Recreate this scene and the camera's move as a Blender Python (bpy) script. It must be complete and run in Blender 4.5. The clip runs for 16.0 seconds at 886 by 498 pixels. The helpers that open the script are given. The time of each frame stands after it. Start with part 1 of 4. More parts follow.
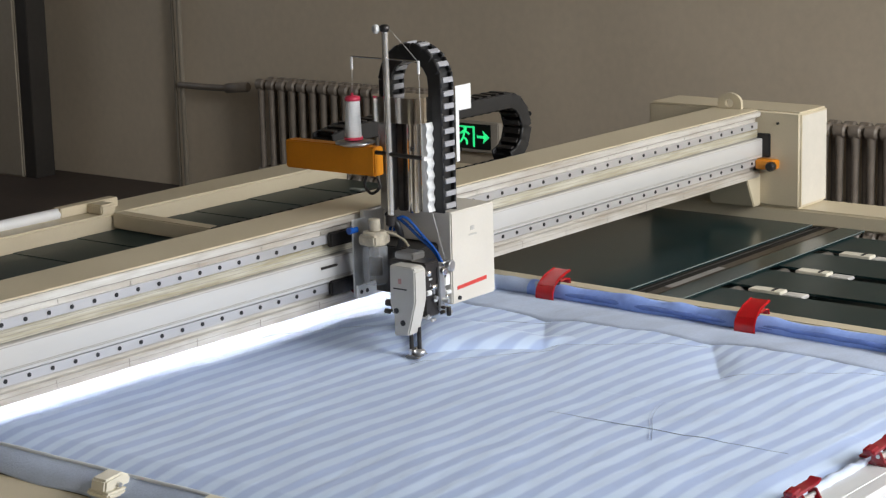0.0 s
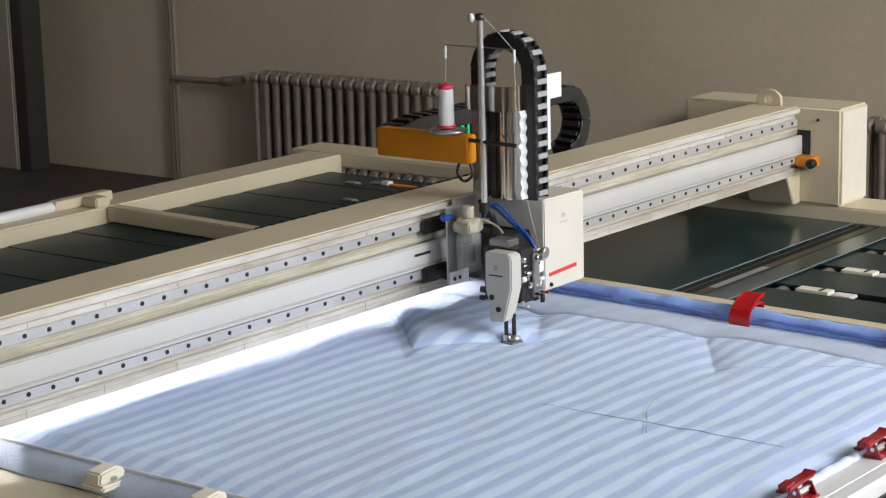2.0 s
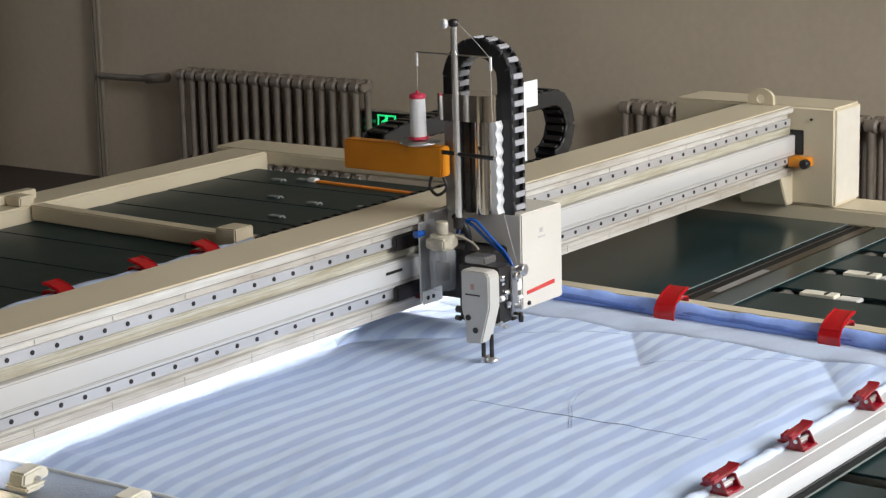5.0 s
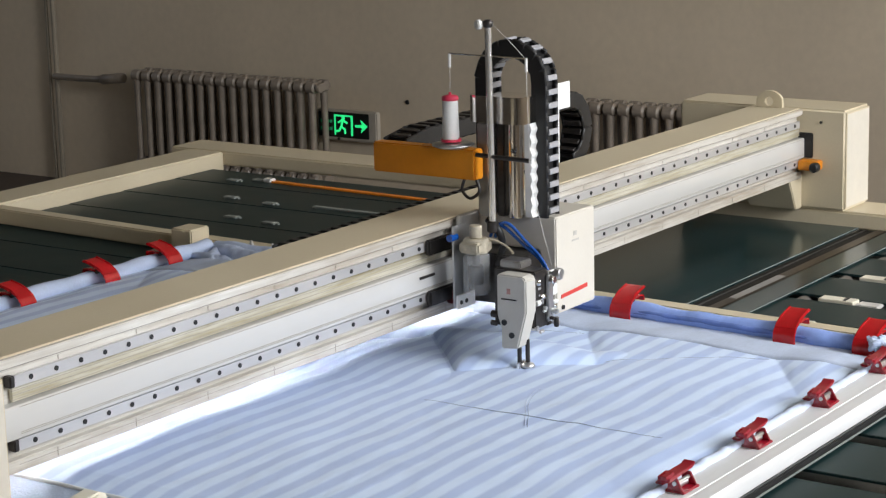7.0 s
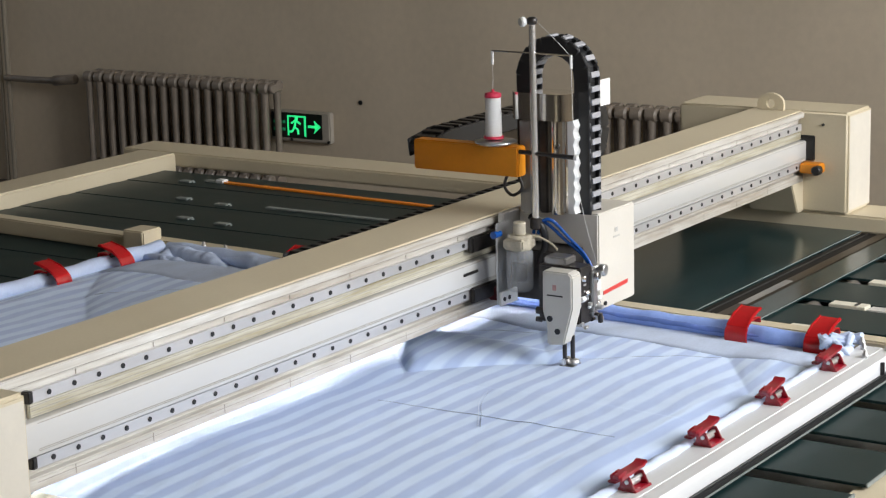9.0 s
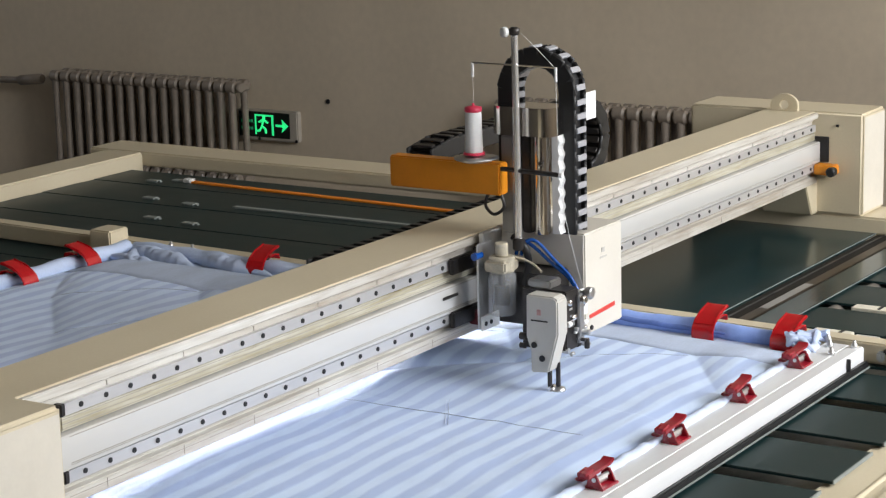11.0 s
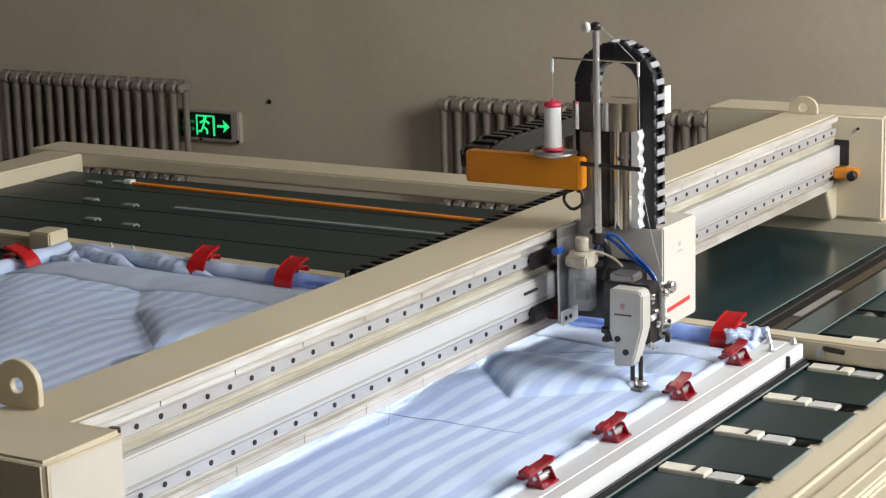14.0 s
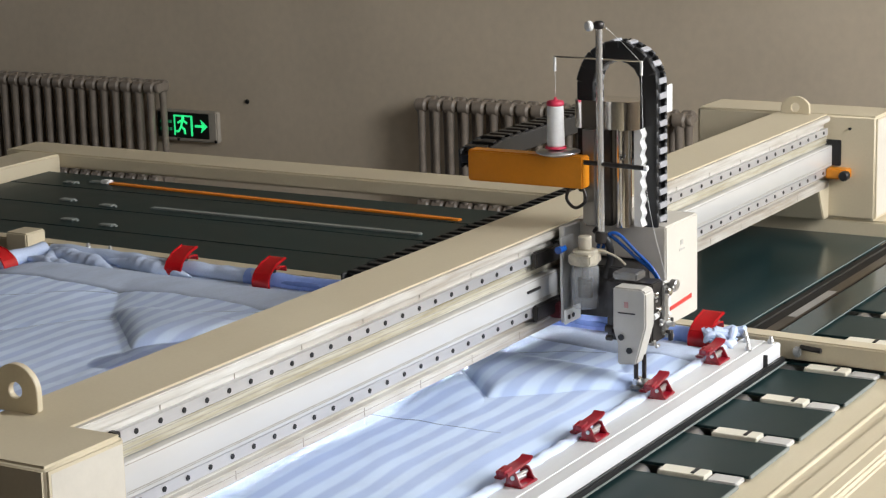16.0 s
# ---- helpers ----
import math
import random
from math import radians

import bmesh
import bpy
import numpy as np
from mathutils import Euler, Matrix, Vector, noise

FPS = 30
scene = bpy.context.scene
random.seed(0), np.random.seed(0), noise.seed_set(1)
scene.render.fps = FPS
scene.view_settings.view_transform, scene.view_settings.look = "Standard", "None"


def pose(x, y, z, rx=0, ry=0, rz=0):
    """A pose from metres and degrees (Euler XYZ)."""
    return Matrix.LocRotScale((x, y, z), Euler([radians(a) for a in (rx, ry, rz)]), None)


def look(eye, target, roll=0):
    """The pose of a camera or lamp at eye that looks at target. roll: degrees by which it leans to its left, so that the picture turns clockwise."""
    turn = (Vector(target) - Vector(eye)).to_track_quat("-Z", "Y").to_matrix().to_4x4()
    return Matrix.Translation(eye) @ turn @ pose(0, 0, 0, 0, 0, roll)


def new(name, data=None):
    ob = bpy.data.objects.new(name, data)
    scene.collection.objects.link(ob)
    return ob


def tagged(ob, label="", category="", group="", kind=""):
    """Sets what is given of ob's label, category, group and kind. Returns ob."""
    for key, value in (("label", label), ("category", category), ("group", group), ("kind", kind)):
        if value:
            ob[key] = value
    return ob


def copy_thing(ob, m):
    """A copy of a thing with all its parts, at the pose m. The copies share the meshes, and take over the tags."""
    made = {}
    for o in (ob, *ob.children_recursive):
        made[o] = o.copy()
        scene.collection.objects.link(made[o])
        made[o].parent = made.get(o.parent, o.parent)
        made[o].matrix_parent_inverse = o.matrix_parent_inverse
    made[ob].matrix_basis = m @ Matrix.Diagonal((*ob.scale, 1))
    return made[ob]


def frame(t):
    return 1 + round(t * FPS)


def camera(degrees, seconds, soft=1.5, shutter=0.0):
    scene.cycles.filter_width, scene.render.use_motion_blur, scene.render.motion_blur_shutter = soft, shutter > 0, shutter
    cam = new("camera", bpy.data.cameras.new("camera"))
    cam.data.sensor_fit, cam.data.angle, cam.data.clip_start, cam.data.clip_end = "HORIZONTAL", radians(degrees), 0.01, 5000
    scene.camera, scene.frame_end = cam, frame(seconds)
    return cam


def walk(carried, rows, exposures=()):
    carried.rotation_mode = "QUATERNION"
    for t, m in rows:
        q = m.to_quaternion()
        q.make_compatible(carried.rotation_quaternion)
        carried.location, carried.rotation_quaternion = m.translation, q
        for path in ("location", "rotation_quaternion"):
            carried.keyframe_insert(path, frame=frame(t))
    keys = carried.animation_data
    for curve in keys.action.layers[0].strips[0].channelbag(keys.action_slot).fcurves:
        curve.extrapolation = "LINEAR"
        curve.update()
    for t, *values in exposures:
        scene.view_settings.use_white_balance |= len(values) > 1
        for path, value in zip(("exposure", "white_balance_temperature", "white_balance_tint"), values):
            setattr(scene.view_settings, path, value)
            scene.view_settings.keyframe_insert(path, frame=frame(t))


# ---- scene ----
# Frame coordinates: x along the gantry, y along the side rails, heights counted from the quilt frame's top.
ZF = 0.8            # quilt frame above the floor
PIVOT = (-0.2238, -0.1510, ZF + 1.186)      # tripod axis
REACH = 0.27                                # lens ahead of the axis


def aim(yaw, pitch, roll=-1.489):
    a, b = radians(yaw), radians(pitch)
    eye = Vector(PIVOT) + REACH * Vector((math.cos(a), math.sin(a), 0))
    d = Vector((math.cos(a) * math.cos(b), math.sin(a) * math.cos(b), math.sin(b)))
    return look(eye, eye + d, roll)


cam = camera(24.197, 16.0, soft=1.3)
walk(cam, [
    (0.0, aim(38.281, -11.878)),
    (0.5, aim(38.215, -11.896)),
    (1.0, aim(38.176, -11.933)),
    (1.5, aim(38.167, -11.991)),
    (2.0, aim(38.145, -12.070)),
    (2.5, aim(38.091, -12.118)),
    (3.0, aim(37.855, -12.152)),
    (3.5, aim(37.425, -12.185)),
    (4.0, aim(36.950, -12.199)),
    (4.5, aim(36.523, -12.211)),
    (7.0, aim(34.967, -12.266)),
    (7.5, aim(34.676, -12.250)),
    (8.0, aim(34.304, -12.266)),
    (8.5, aim(33.990, -12.281)),
    (9.0, aim(33.693, -12.295)),
    (9.5, aim(33.435, -12.306)),
    (12.0, aim(32.415, -12.389)),
    (12.5, aim(32.173, -12.397)),
    (13.0, aim(31.852, -12.388)),
    (13.5, aim(31.524, -12.401)),
    (14.0, aim(31.228, -12.408)),
    (14.5, aim(31.003, -12.427)),
    (15.0, aim(30.825, -12.438)),
    (15.5, aim(30.711, -12.439)),
    (16.0, aim(30.632, -12.433)),
])

# ---- light ----
world = bpy.data.worlds.new("sky")
scene.world = world
world.use_nodes = True
wn = world.node_tree
sky = wn.nodes.new("ShaderNodeTexSky")
sky.sky_type, sky.sun_disc = "NISHITA", False
sky.sun_elevation, sky.sun_rotation = radians(30), radians(200)
wn.links.new(sky.outputs[0], wn.nodes["Background"].inputs[0])
wn.nodes["Background"].inputs[1].default_value = 0.1
scene.view_settings.exposure = 0.0


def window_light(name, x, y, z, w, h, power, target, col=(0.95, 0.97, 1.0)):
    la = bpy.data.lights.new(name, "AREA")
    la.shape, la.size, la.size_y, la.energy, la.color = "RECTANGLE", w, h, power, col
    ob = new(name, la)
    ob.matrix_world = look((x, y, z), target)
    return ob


# Daylight enters through the openings of the south wall.
for wx, power in ((1.2, 31), (4.2, 210), (7.0, 90)):
    window_light("window_daylight", wx, -1.75, 2.9, 2.0, 1.9, power, (wx, 3.0, 1.6))

# Unseen north window, added to brighten the far wall and beam tops.
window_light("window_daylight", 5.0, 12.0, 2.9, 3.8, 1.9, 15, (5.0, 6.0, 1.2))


# ---- materials ----
def mat(name, col, rough=0.5, metal=0.0, var=0.12, scale=6.0, fine=60.0, bump=0.05, stretch=(1, 1, 1), coat=0.0, spec=0.5, dirt=None, dirt_amount=0.3, dist=0.002):
    m = bpy.data.materials.new(name)
    m.use_nodes = True
    nt = m.node_tree
    L, N = nt.links.new, nt.nodes.new
    b = nt.nodes["Principled BSDF"]
    b.inputs["Metallic"].default_value = metal
    b.inputs["Coat Weight"].default_value = coat
    b.inputs["Specular IOR Level"].default_value = spec
    tc, mp = N("ShaderNodeTexCoord"), N("ShaderNodeMapping")
    mp.inputs["Scale"].default_value = stretch
    L(tc.outputs["Object"], mp.inputs["Vector"])
    big, small = N("ShaderNodeTexNoise"), N("ShaderNodeTexNoise")
    big.inputs["Scale"].default_value, big.inputs["Detail"].default_value = scale, 5
    small.inputs["Scale"].default_value, small.inputs["Detail"].default_value = fine, 3
    L(mp.outputs[0], big.inputs["Vector"]), L(mp.outputs[0], small.inputs["Vector"])
    add = N("ShaderNodeMath")
    add.operation = "MULTIPLY_ADD"
    add.inputs[1].default_value = 0.4
    L(small.outputs["Fac"], add.inputs[0]), L(big.outputs["Fac"], add.inputs[2])
    ramp = N("ShaderNodeValToRGB")
    d = [c * (1 - var) for c in col[:3]]
    ramp.color_ramp.elements[0].position, ramp.color_ramp.elements[1].position = 0.45, 0.95
    ramp.color_ramp.elements[0].color = (*(d if dirt is None else [c * (1 - dirt_amount) + e * dirt_amount for c, e in zip(col, dirt)]), 1)
    ramp.color_ramp.elements[1].color = (*[min(1, c * (1 + var * 0.5)) for c in col[:3]], 1)
    L(add.outputs[0], ramp.inputs[0]), L(ramp.outputs[0], b.inputs["Base Color"])
    rr = N("ShaderNodeMapRange")
    rr.inputs["To Min"].default_value, rr.inputs["To Max"].default_value = max(0.02, rough * 0.82), min(1, rough * 1.2)
    L(big.outputs["Fac"], rr.inputs["Value"]), L(rr.outputs[0], b.inputs["Roughness"])
    if bump:
        bu = N("ShaderNodeBump")
        bu.inputs["Strength"].default_value, bu.inputs["Distance"].default_value = bump, dist
        L(small.outputs["Fac"], bu.inputs["Height"]), L(bu.outputs[0], b.inputs["Normal"])
    return m


def glow(name, col, strength):
    m = bpy.data.materials.new(name)
    m.use_nodes = True
    b = m.node_tree.nodes["Principled BSDF"]
    b.inputs["Base Color"].default_value = (*col, 1)
    b.inputs["Emission Color"].default_value = (*col, 1)
    b.inputs["Emission Strength"].default_value = strength
    return m


def clear(name, col, rough=0.08):
    m = bpy.data.materials.new(name)
    m.use_nodes = True
    b = m.node_tree.nodes["Principled BSDF"]
    b.inputs["Base Color"].default_value = (*col, 1)
    b.inputs["Roughness"].default_value = rough
    b.inputs["Alpha"].default_value = 0.2
    return m


CREAM = mat("cream_powder_coat", (0.62, 0.545, 0.395), 0.42, var=0.06, scale=3, fine=160, bump=0.06, dirt=(0.40, 0.31, 0.17), dirt_amount=0.2, dist=0.0006)
# Base cream whitened for the window-lit front face, with brown smudges.
CREAM_LIT_WORN = mat("cream_beam_lit_worn", (0.68, 0.67, 0.63), 0.22, var=0.1, scale=5, fine=40, bump=0.03, stretch=(0.25, 1, 3), dirt=(0.27, 0.21, 0.14), dirt_amount=0.75)
OILY = mat("oil_stained_cream", (0.63, 0.61, 0.53), 0.18, var=0.15, scale=9, fine=50, bump=0.03, stretch=(0.3, 1, 4), dirt=(0.26, 0.21, 0.09), dirt_amount=0.85)
ALU = mat("anodised_aluminium", (0.76, 0.77, 0.775), 0.42, 0.15, var=0.06, scale=8, fine=200, bump=0.03, stretch=(0.1, 1, 1))
WHITE_COVER = mat("white_belt_cover", (0.645, 0.635, 0.61), 0.2, 0.1, var=0.05, scale=5, fine=60, bump=0.02, stretch=(0.2, 1, 1))
STEEL = mat("ground_steel_rail", (0.66, 0.65, 0.65), 0.3, 0.5, var=0.12, scale=20, fine=150, bump=0.03, stretch=(0.15, 1, 1))
CHROME = mat("polished_chrome", (0.8, 0.78, 0.76), 0.14, 1.0, var=0.06, scale=10, fine=80, bump=0.02)
BRUSHED = mat("brushed_metal", (0.6, 0.6, 0.6), 0.32, 0.9, var=0.15, scale=12, fine=200, bump=0.05, stretch=(1, 1, 0.1))
BLACK = mat("black_plastic", (0.012, 0.012, 0.013), 0.45, var=0.3, scale=30, fine=200, bump=0.05)
DARKSTEEL = mat("dark_machined_steel", (0.055, 0.05, 0.048), 0.36, 0.6, var=0.4, scale=40, fine=200, bump=0.1)
LINKGREY = mat("grey_chain_bar", (0.36, 0.36, 0.38), 0.4, var=0.1, scale=40, fine=200, bump=0.03)
GREEN = mat("dark_green_belt", (0.010, 0.028, 0.029), 0.4, var=0.3, scale=4, fine=350, bump=0.08, spec=0.22, dist=0.0008)
GREENPLATE = mat("glossy_green_bed_plate", (0.012, 0.033, 0.035), 0.2, var=0.3, scale=4, fine=350, bump=0.05, spec=0.5, dist=0.0006)
GREEN_EDGE = mat("pale_belt_edge", (0.24, 0.265, 0.25), 0.5, var=0.15, scale=10, fine=90)
RED = mat("glossy_red_plastic", (0.5, 0.008, 0.012), 0.25, var=0.15, scale=25, fine=180, bump=0.04, coat=0.3)
DARKRED = mat("crimson_plastic", (0.29, 0.005, 0.017), 0.28, var=0.15, scale=25, fine=180, bump=0.04, coat=0.3)
ORANGE = mat("orange_paint", (0.75, 0.27, 0.012), 0.4, var=0.1, scale=8, fine=120, bump=0.04)
THREAD = mat("white_thread", (0.85, 0.85, 0.84), 0.75, var=0.05, scale=30, fine=400, bump=0.3, stretch=(1, 1, 6), dist=0.001)
PINK = mat("pink_spool_plastic", (0.75, 0.05, 0.11), 0.35, var=0.1, scale=30, fine=200)
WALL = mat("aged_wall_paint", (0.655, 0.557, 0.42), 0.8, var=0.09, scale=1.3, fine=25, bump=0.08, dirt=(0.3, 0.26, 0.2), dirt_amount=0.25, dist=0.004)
# Wall paint darkened so unseen walls bounce less light; risers share it.
DARKENED_WALL = mat("darkened_wall_brown", (0.3, 0.26, 0.2), 0.8, var=0.1, scale=1.5, fine=25, bump=0.06)
DARKWALL = mat("dark_grey_panel", (0.36, 0.31, 0.24), 0.6, var=0.15, scale=2, fine=40, bump=0.05)
RECESS_SHADE = mat("recess_shade_brown", (0.035, 0.03, 0.025), 0.6, var=0.3, scale=2, fine=40, bump=0.05)
FLOOR = mat("worn_dark_floor", (0.075, 0.055, 0.045), 0.6, var=0.35, scale=2, fine=30, bump=0.1, dist=0.004)
PLASTER = mat("ceiling_plaster", (0.45, 0.41, 0.34), 0.85, var=0.08, scale=2, fine=40, bump=0.05)
IRON = mat("grey_painted_cast_iron", (0.26, 0.217, 0.175), 0.4, var=0.2, scale=10, fine=80, bump=0.1, dirt=(0.1, 0.085, 0.07), dirt_amount=0.4)
WHITE = mat("white_plastic", (0.8, 0.8, 0.78), 0.4, var=0.06, scale=20, fine=120, bump=0.03)
CREAMPLASTIC = mat("cream_plastic", (0.76, 0.72, 0.6), 0.4, var=0.08, scale=25, fine=150)
BLUE_HOSE = mat("blue_air_hose", (0.01, 0.085, 0.37), 0.25, var=0.15, scale=40, fine=200, coat=0.3)
CLEARCUP = clear("clear_polycarbonate", (0.93, 0.95, 0.96))
GREENGLOW = glow("sign_green_light", (0.03, 0.9, 0.28), 0.7)
GREENDIM = glow("sign_dim_green", (0.02, 0.3, 0.12), 0.25)
LED = glow("led_strip_light", (0.97, 0.93, 0.95), 105.0)
LAMP = glow("work_lamp_light", (0.95, 0.95, 1.0), 6.0)
SIGNBLACK = mat("sign_black_face", (0.01, 0.013, 0.012), 0.3, var=0.2, scale=30, fine=100)
ORANGE_STRAP = mat("orange_strap", (0.85, 0.27, 0.02), 0.5, var=0.15, scale=20, fine=200)
SATIN = mat("satin_chrome", (0.82, 0.81, 0.79), 0.22, 0.75, var=0.06, scale=12, fine=90, bump=0.02)


def striped(name, light, dark, pitch, phase):
    """Woven cotton with soft stripes across y."""
    m = bpy.data.materials.new(name)
    m.use_nodes = True
    nt = m.node_tree
    L, N = nt.links.new, nt.nodes.new
    b = nt.nodes["Principled BSDF"]
    b.inputs["Roughness"].default_value = 0.78
    b.inputs["Sheen Weight"].default_value = 0.15
    b.inputs["Specular IOR Level"].default_value = 0.25
    tc, sep = N("ShaderNodeTexCoord"), N("ShaderNodeSeparateXYZ")
    L(tc.outputs["Object"], sep.inputs[0])
    wob = N("ShaderNodeTexNoise")
    wob.inputs["Scale"].default_value, wob.inputs["Detail"].default_value = 2.2, 2
    L(tc.outputs["Object"], wob.inputs["Vector"])
    k = N("ShaderNodeMath")
    k.operation = "MULTIPLY_ADD"
    k.inputs[1].default_value = 0.05
    L(wob.outputs["Fac"], k.inputs[0]), L(sep.outputs["Y"], k.inputs[2])
    s = N("ShaderNodeMath")
    s.operation = "MULTIPLY_ADD"
    s.inputs[1].default_value, s.inputs[2].default_value = 2 * math.pi / pitch, phase
    L(k.outputs[0], s.inputs[0])
    w = N("ShaderNodeMath")
    w.operation = "SINE"
    L(s.outputs[0], w.inputs[0])
    ramp = N("ShaderNodeValToRGB")
    ramp.color_ramp.elements[0].position, ramp.color_ramp.elements[1].position = 0.28, 0.72
    ramp.color_ramp.elements[0].color, ramp.color_ramp.elements[1].color = (*dark, 1), (*light, 1)
    half = N("ShaderNodeMath")
    half.operation = "MULTIPLY_ADD"
    half.inputs[1].default_value, half.inputs[2].default_value = 0.5, 0.5
    L(w.outputs[0], half.inputs[0]), L(half.outputs[0], ramp.inputs[0])
    weave = N("ShaderNodeTexNoise")
    weave.inputs["Scale"].default_value, weave.inputs["Detail"].default_value = 220, 2
    L(tc.outputs["Object"], weave.inputs["Vector"])
    cloud = N("ShaderNodeTexNoise")
    cloud.inputs["Scale"].default_value, cloud.inputs["Detail"].default_value = 7, 4
    L(tc.outputs["Object"], cloud.inputs["Vector"])
    mx = N("ShaderNodeMix")
    mx.data_type, mx.blend_type = "RGBA", "MULTIPLY"
    mx.inputs["Factor"].default_value = 0.16
    L(ramp.outputs[0], mx.inputs["A"]), L(cloud.outputs["Fac"], mx.inputs["B"])
    L(mx.outputs["Result"], b.inputs["Base Color"])
    bu = N("ShaderNodeBump")
    bu.inputs["Strength"].default_value, bu.inputs["Distance"].default_value = 0.15, 0.001
    L(weave.outputs["Fac"], bu.inputs["Height"])
    mp, crease, bw = N("ShaderNodeMapping"), N("ShaderNodeTexNoise"), N("ShaderNodeBump")
    mp.inputs["Scale"].default_value = (9, 26, 9)
    mp.inputs["Rotation"].default_value = (0, 0, 0.35)
    crease.inputs["Scale"].default_value, crease.inputs["Detail"].default_value = 1.0, 5
    crease.inputs["Distortion"].default_value = 0.6
    bw.inputs["Strength"].default_value, bw.inputs["Distance"].default_value = 0.35, 0.006
    L(tc.outputs["Object"], mp.inputs["Vector"]), L(mp.outputs[0], crease.inputs["Vector"])
    L(crease.outputs["Fac"], bw.inputs["Height"]), L(bu.outputs[0], bw.inputs["Normal"])
    L(bw.outputs[0], b.inputs["Normal"])
    return m


QUILT = striped("striped_blue_cotton", (0.635, 0.77, 0.995), (0.455, 0.575, 0.85), 0.054, 0.0)
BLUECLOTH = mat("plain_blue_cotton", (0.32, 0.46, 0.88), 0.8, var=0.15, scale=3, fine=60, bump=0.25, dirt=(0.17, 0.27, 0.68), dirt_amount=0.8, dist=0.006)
# Hem blue deepened to carry the shade of its folds.
FOLDSHADE = mat("fold_shade_blue", (0.17, 0.27, 0.68), 0.8, var=0.3, scale=9, fine=60, bump=0.25, dist=0.006)
# Near-black that paints the deep shade of bed gaps and trough.
PIT = mat("painted_deep_shade", (0.018, 0.016, 0.013), 0.8, var=0.4, scale=6, fine=60, bump=0.1, spec=0.2)
GREASE = mat("greasy_brown_steel", (0.075, 0.055, 0.035), 0.4, 0.5, var=0.5, scale=8, fine=90, bump=0.1, stretch=(0.3, 1, 1))
PALECLOTH = mat("pale_blue_cotton", (0.52, 0.61, 0.80), 0.8, var=0.14, scale=10, fine=200, bump=0.3, dist=0.004)


# ---- mesh helpers ----
def finish(bm, bevel=0.0, seg=2, smooth=True):
    if bevel:
        edges = [e for e in bm.edges if len(e.link_faces) == 2 and e.calc_face_angle(0) > 0.6]
        bmesh.ops.bevel(bm, geom=edges, offset=bevel, segments=seg, affect="EDGES", clamp_overlap=True)
    if smooth:
        for f in bm.faces:
            f.smooth = True
        for e in bm.edges:
            if len(e.link_faces) == 2 and e.calc_face_angle(0) > 0.7:
                e.smooth = False
    return bm


def box(x0, x1, y0, y1, z0, z1, bevel=0.002, bm=None, m=None, seg=2):
    b = bmesh.new()
    bmesh.ops.create_cube(b, size=1)
    for v in b.verts:
        v.co = Vector((x0 + (v.co.x + 0.5) * (x1 - x0), y0 + (v.co.y + 0.5) * (y1 - y0), z0 + (v.co.z + 0.5) * (z1 - z0)))
    finish(b, min(bevel, 0.45 * min(abs(x1 - x0), abs(y1 - y0), abs(z1 - z0))), seg)
    if m:
        b.transform(m)
    return join(bm, b)


def join(bm, b):
    if bm is None:
        return b
    me = bpy.data.meshes.new("t")
    b.to_mesh(me)
    bm.from_mesh(me)
    bpy.data.meshes.remove(me)
    b.free()
    return bm


def rod(p, q, r, seg=14, bm=None, r2=None, bevel=0.0):
    p, q = Vector(p), Vector(q)
    b = bmesh.new()
    bmesh.ops.create_cone(b, cap_ends=True, segments=seg, radius1=r, radius2=r if r2 is None else r2, depth=(q - p).length)
    finish(b, bevel, 1)
    b.transform(Matrix.Translation((p + q) / 2) @ (q - p).to_track_quat("Z", "Y").to_matrix().to_4x4())
    return join(bm, b)


def lathe(profile, x, y, seg=20, bm=None):
    """Turn (radius, height) points round the vertical at x, y."""
    b = bmesh.new()
    rings = []
    for r, z in profile:
        rings.append([b.verts.new((x + max(r, 1e-4) * math.cos(2 * math.pi * i / seg), y + max(r, 1e-4) * math.sin(2 * math.pi * i / seg), z)) for i in range(seg)])
    for a, c in zip(rings, rings[1:]):
        for i in range(seg):
            b.faces.new((a[i], a[(i + 1) % seg], c[(i + 1) % seg], c[i]))
    b.faces.new(rings[0][::-1]), b.faces.new(rings[-1])
    finish(b)
    return join(bm, b)


def prism(pts, axis, a, c, bevel=0.0, bm=None):
    """Extrude a closed outline along an axis from a to c. pts are the two other coordinates in order."""
    b = bmesh.new()

    def at(p, w):
        return {"x": (w, p[0], p[1]), "y": (p[0], w, p[1]), "z": (p[0], p[1], w)}[axis]
    lo = [b.verts.new(at(p, a)) for p in pts]
    hi = [b.verts.new(at(p, c)) for p in pts]
    b.faces.new(lo), b.faces.new(hi[::-1])
    n = len(pts)
    for i in range(n):
        b.faces.new((lo[i], hi[i], hi[(i + 1) % n], lo[(i + 1) % n]))
    bmesh.ops.recalc_face_normals(b, faces=b.faces)
    finish(b, bevel)
    return join(bm, b)


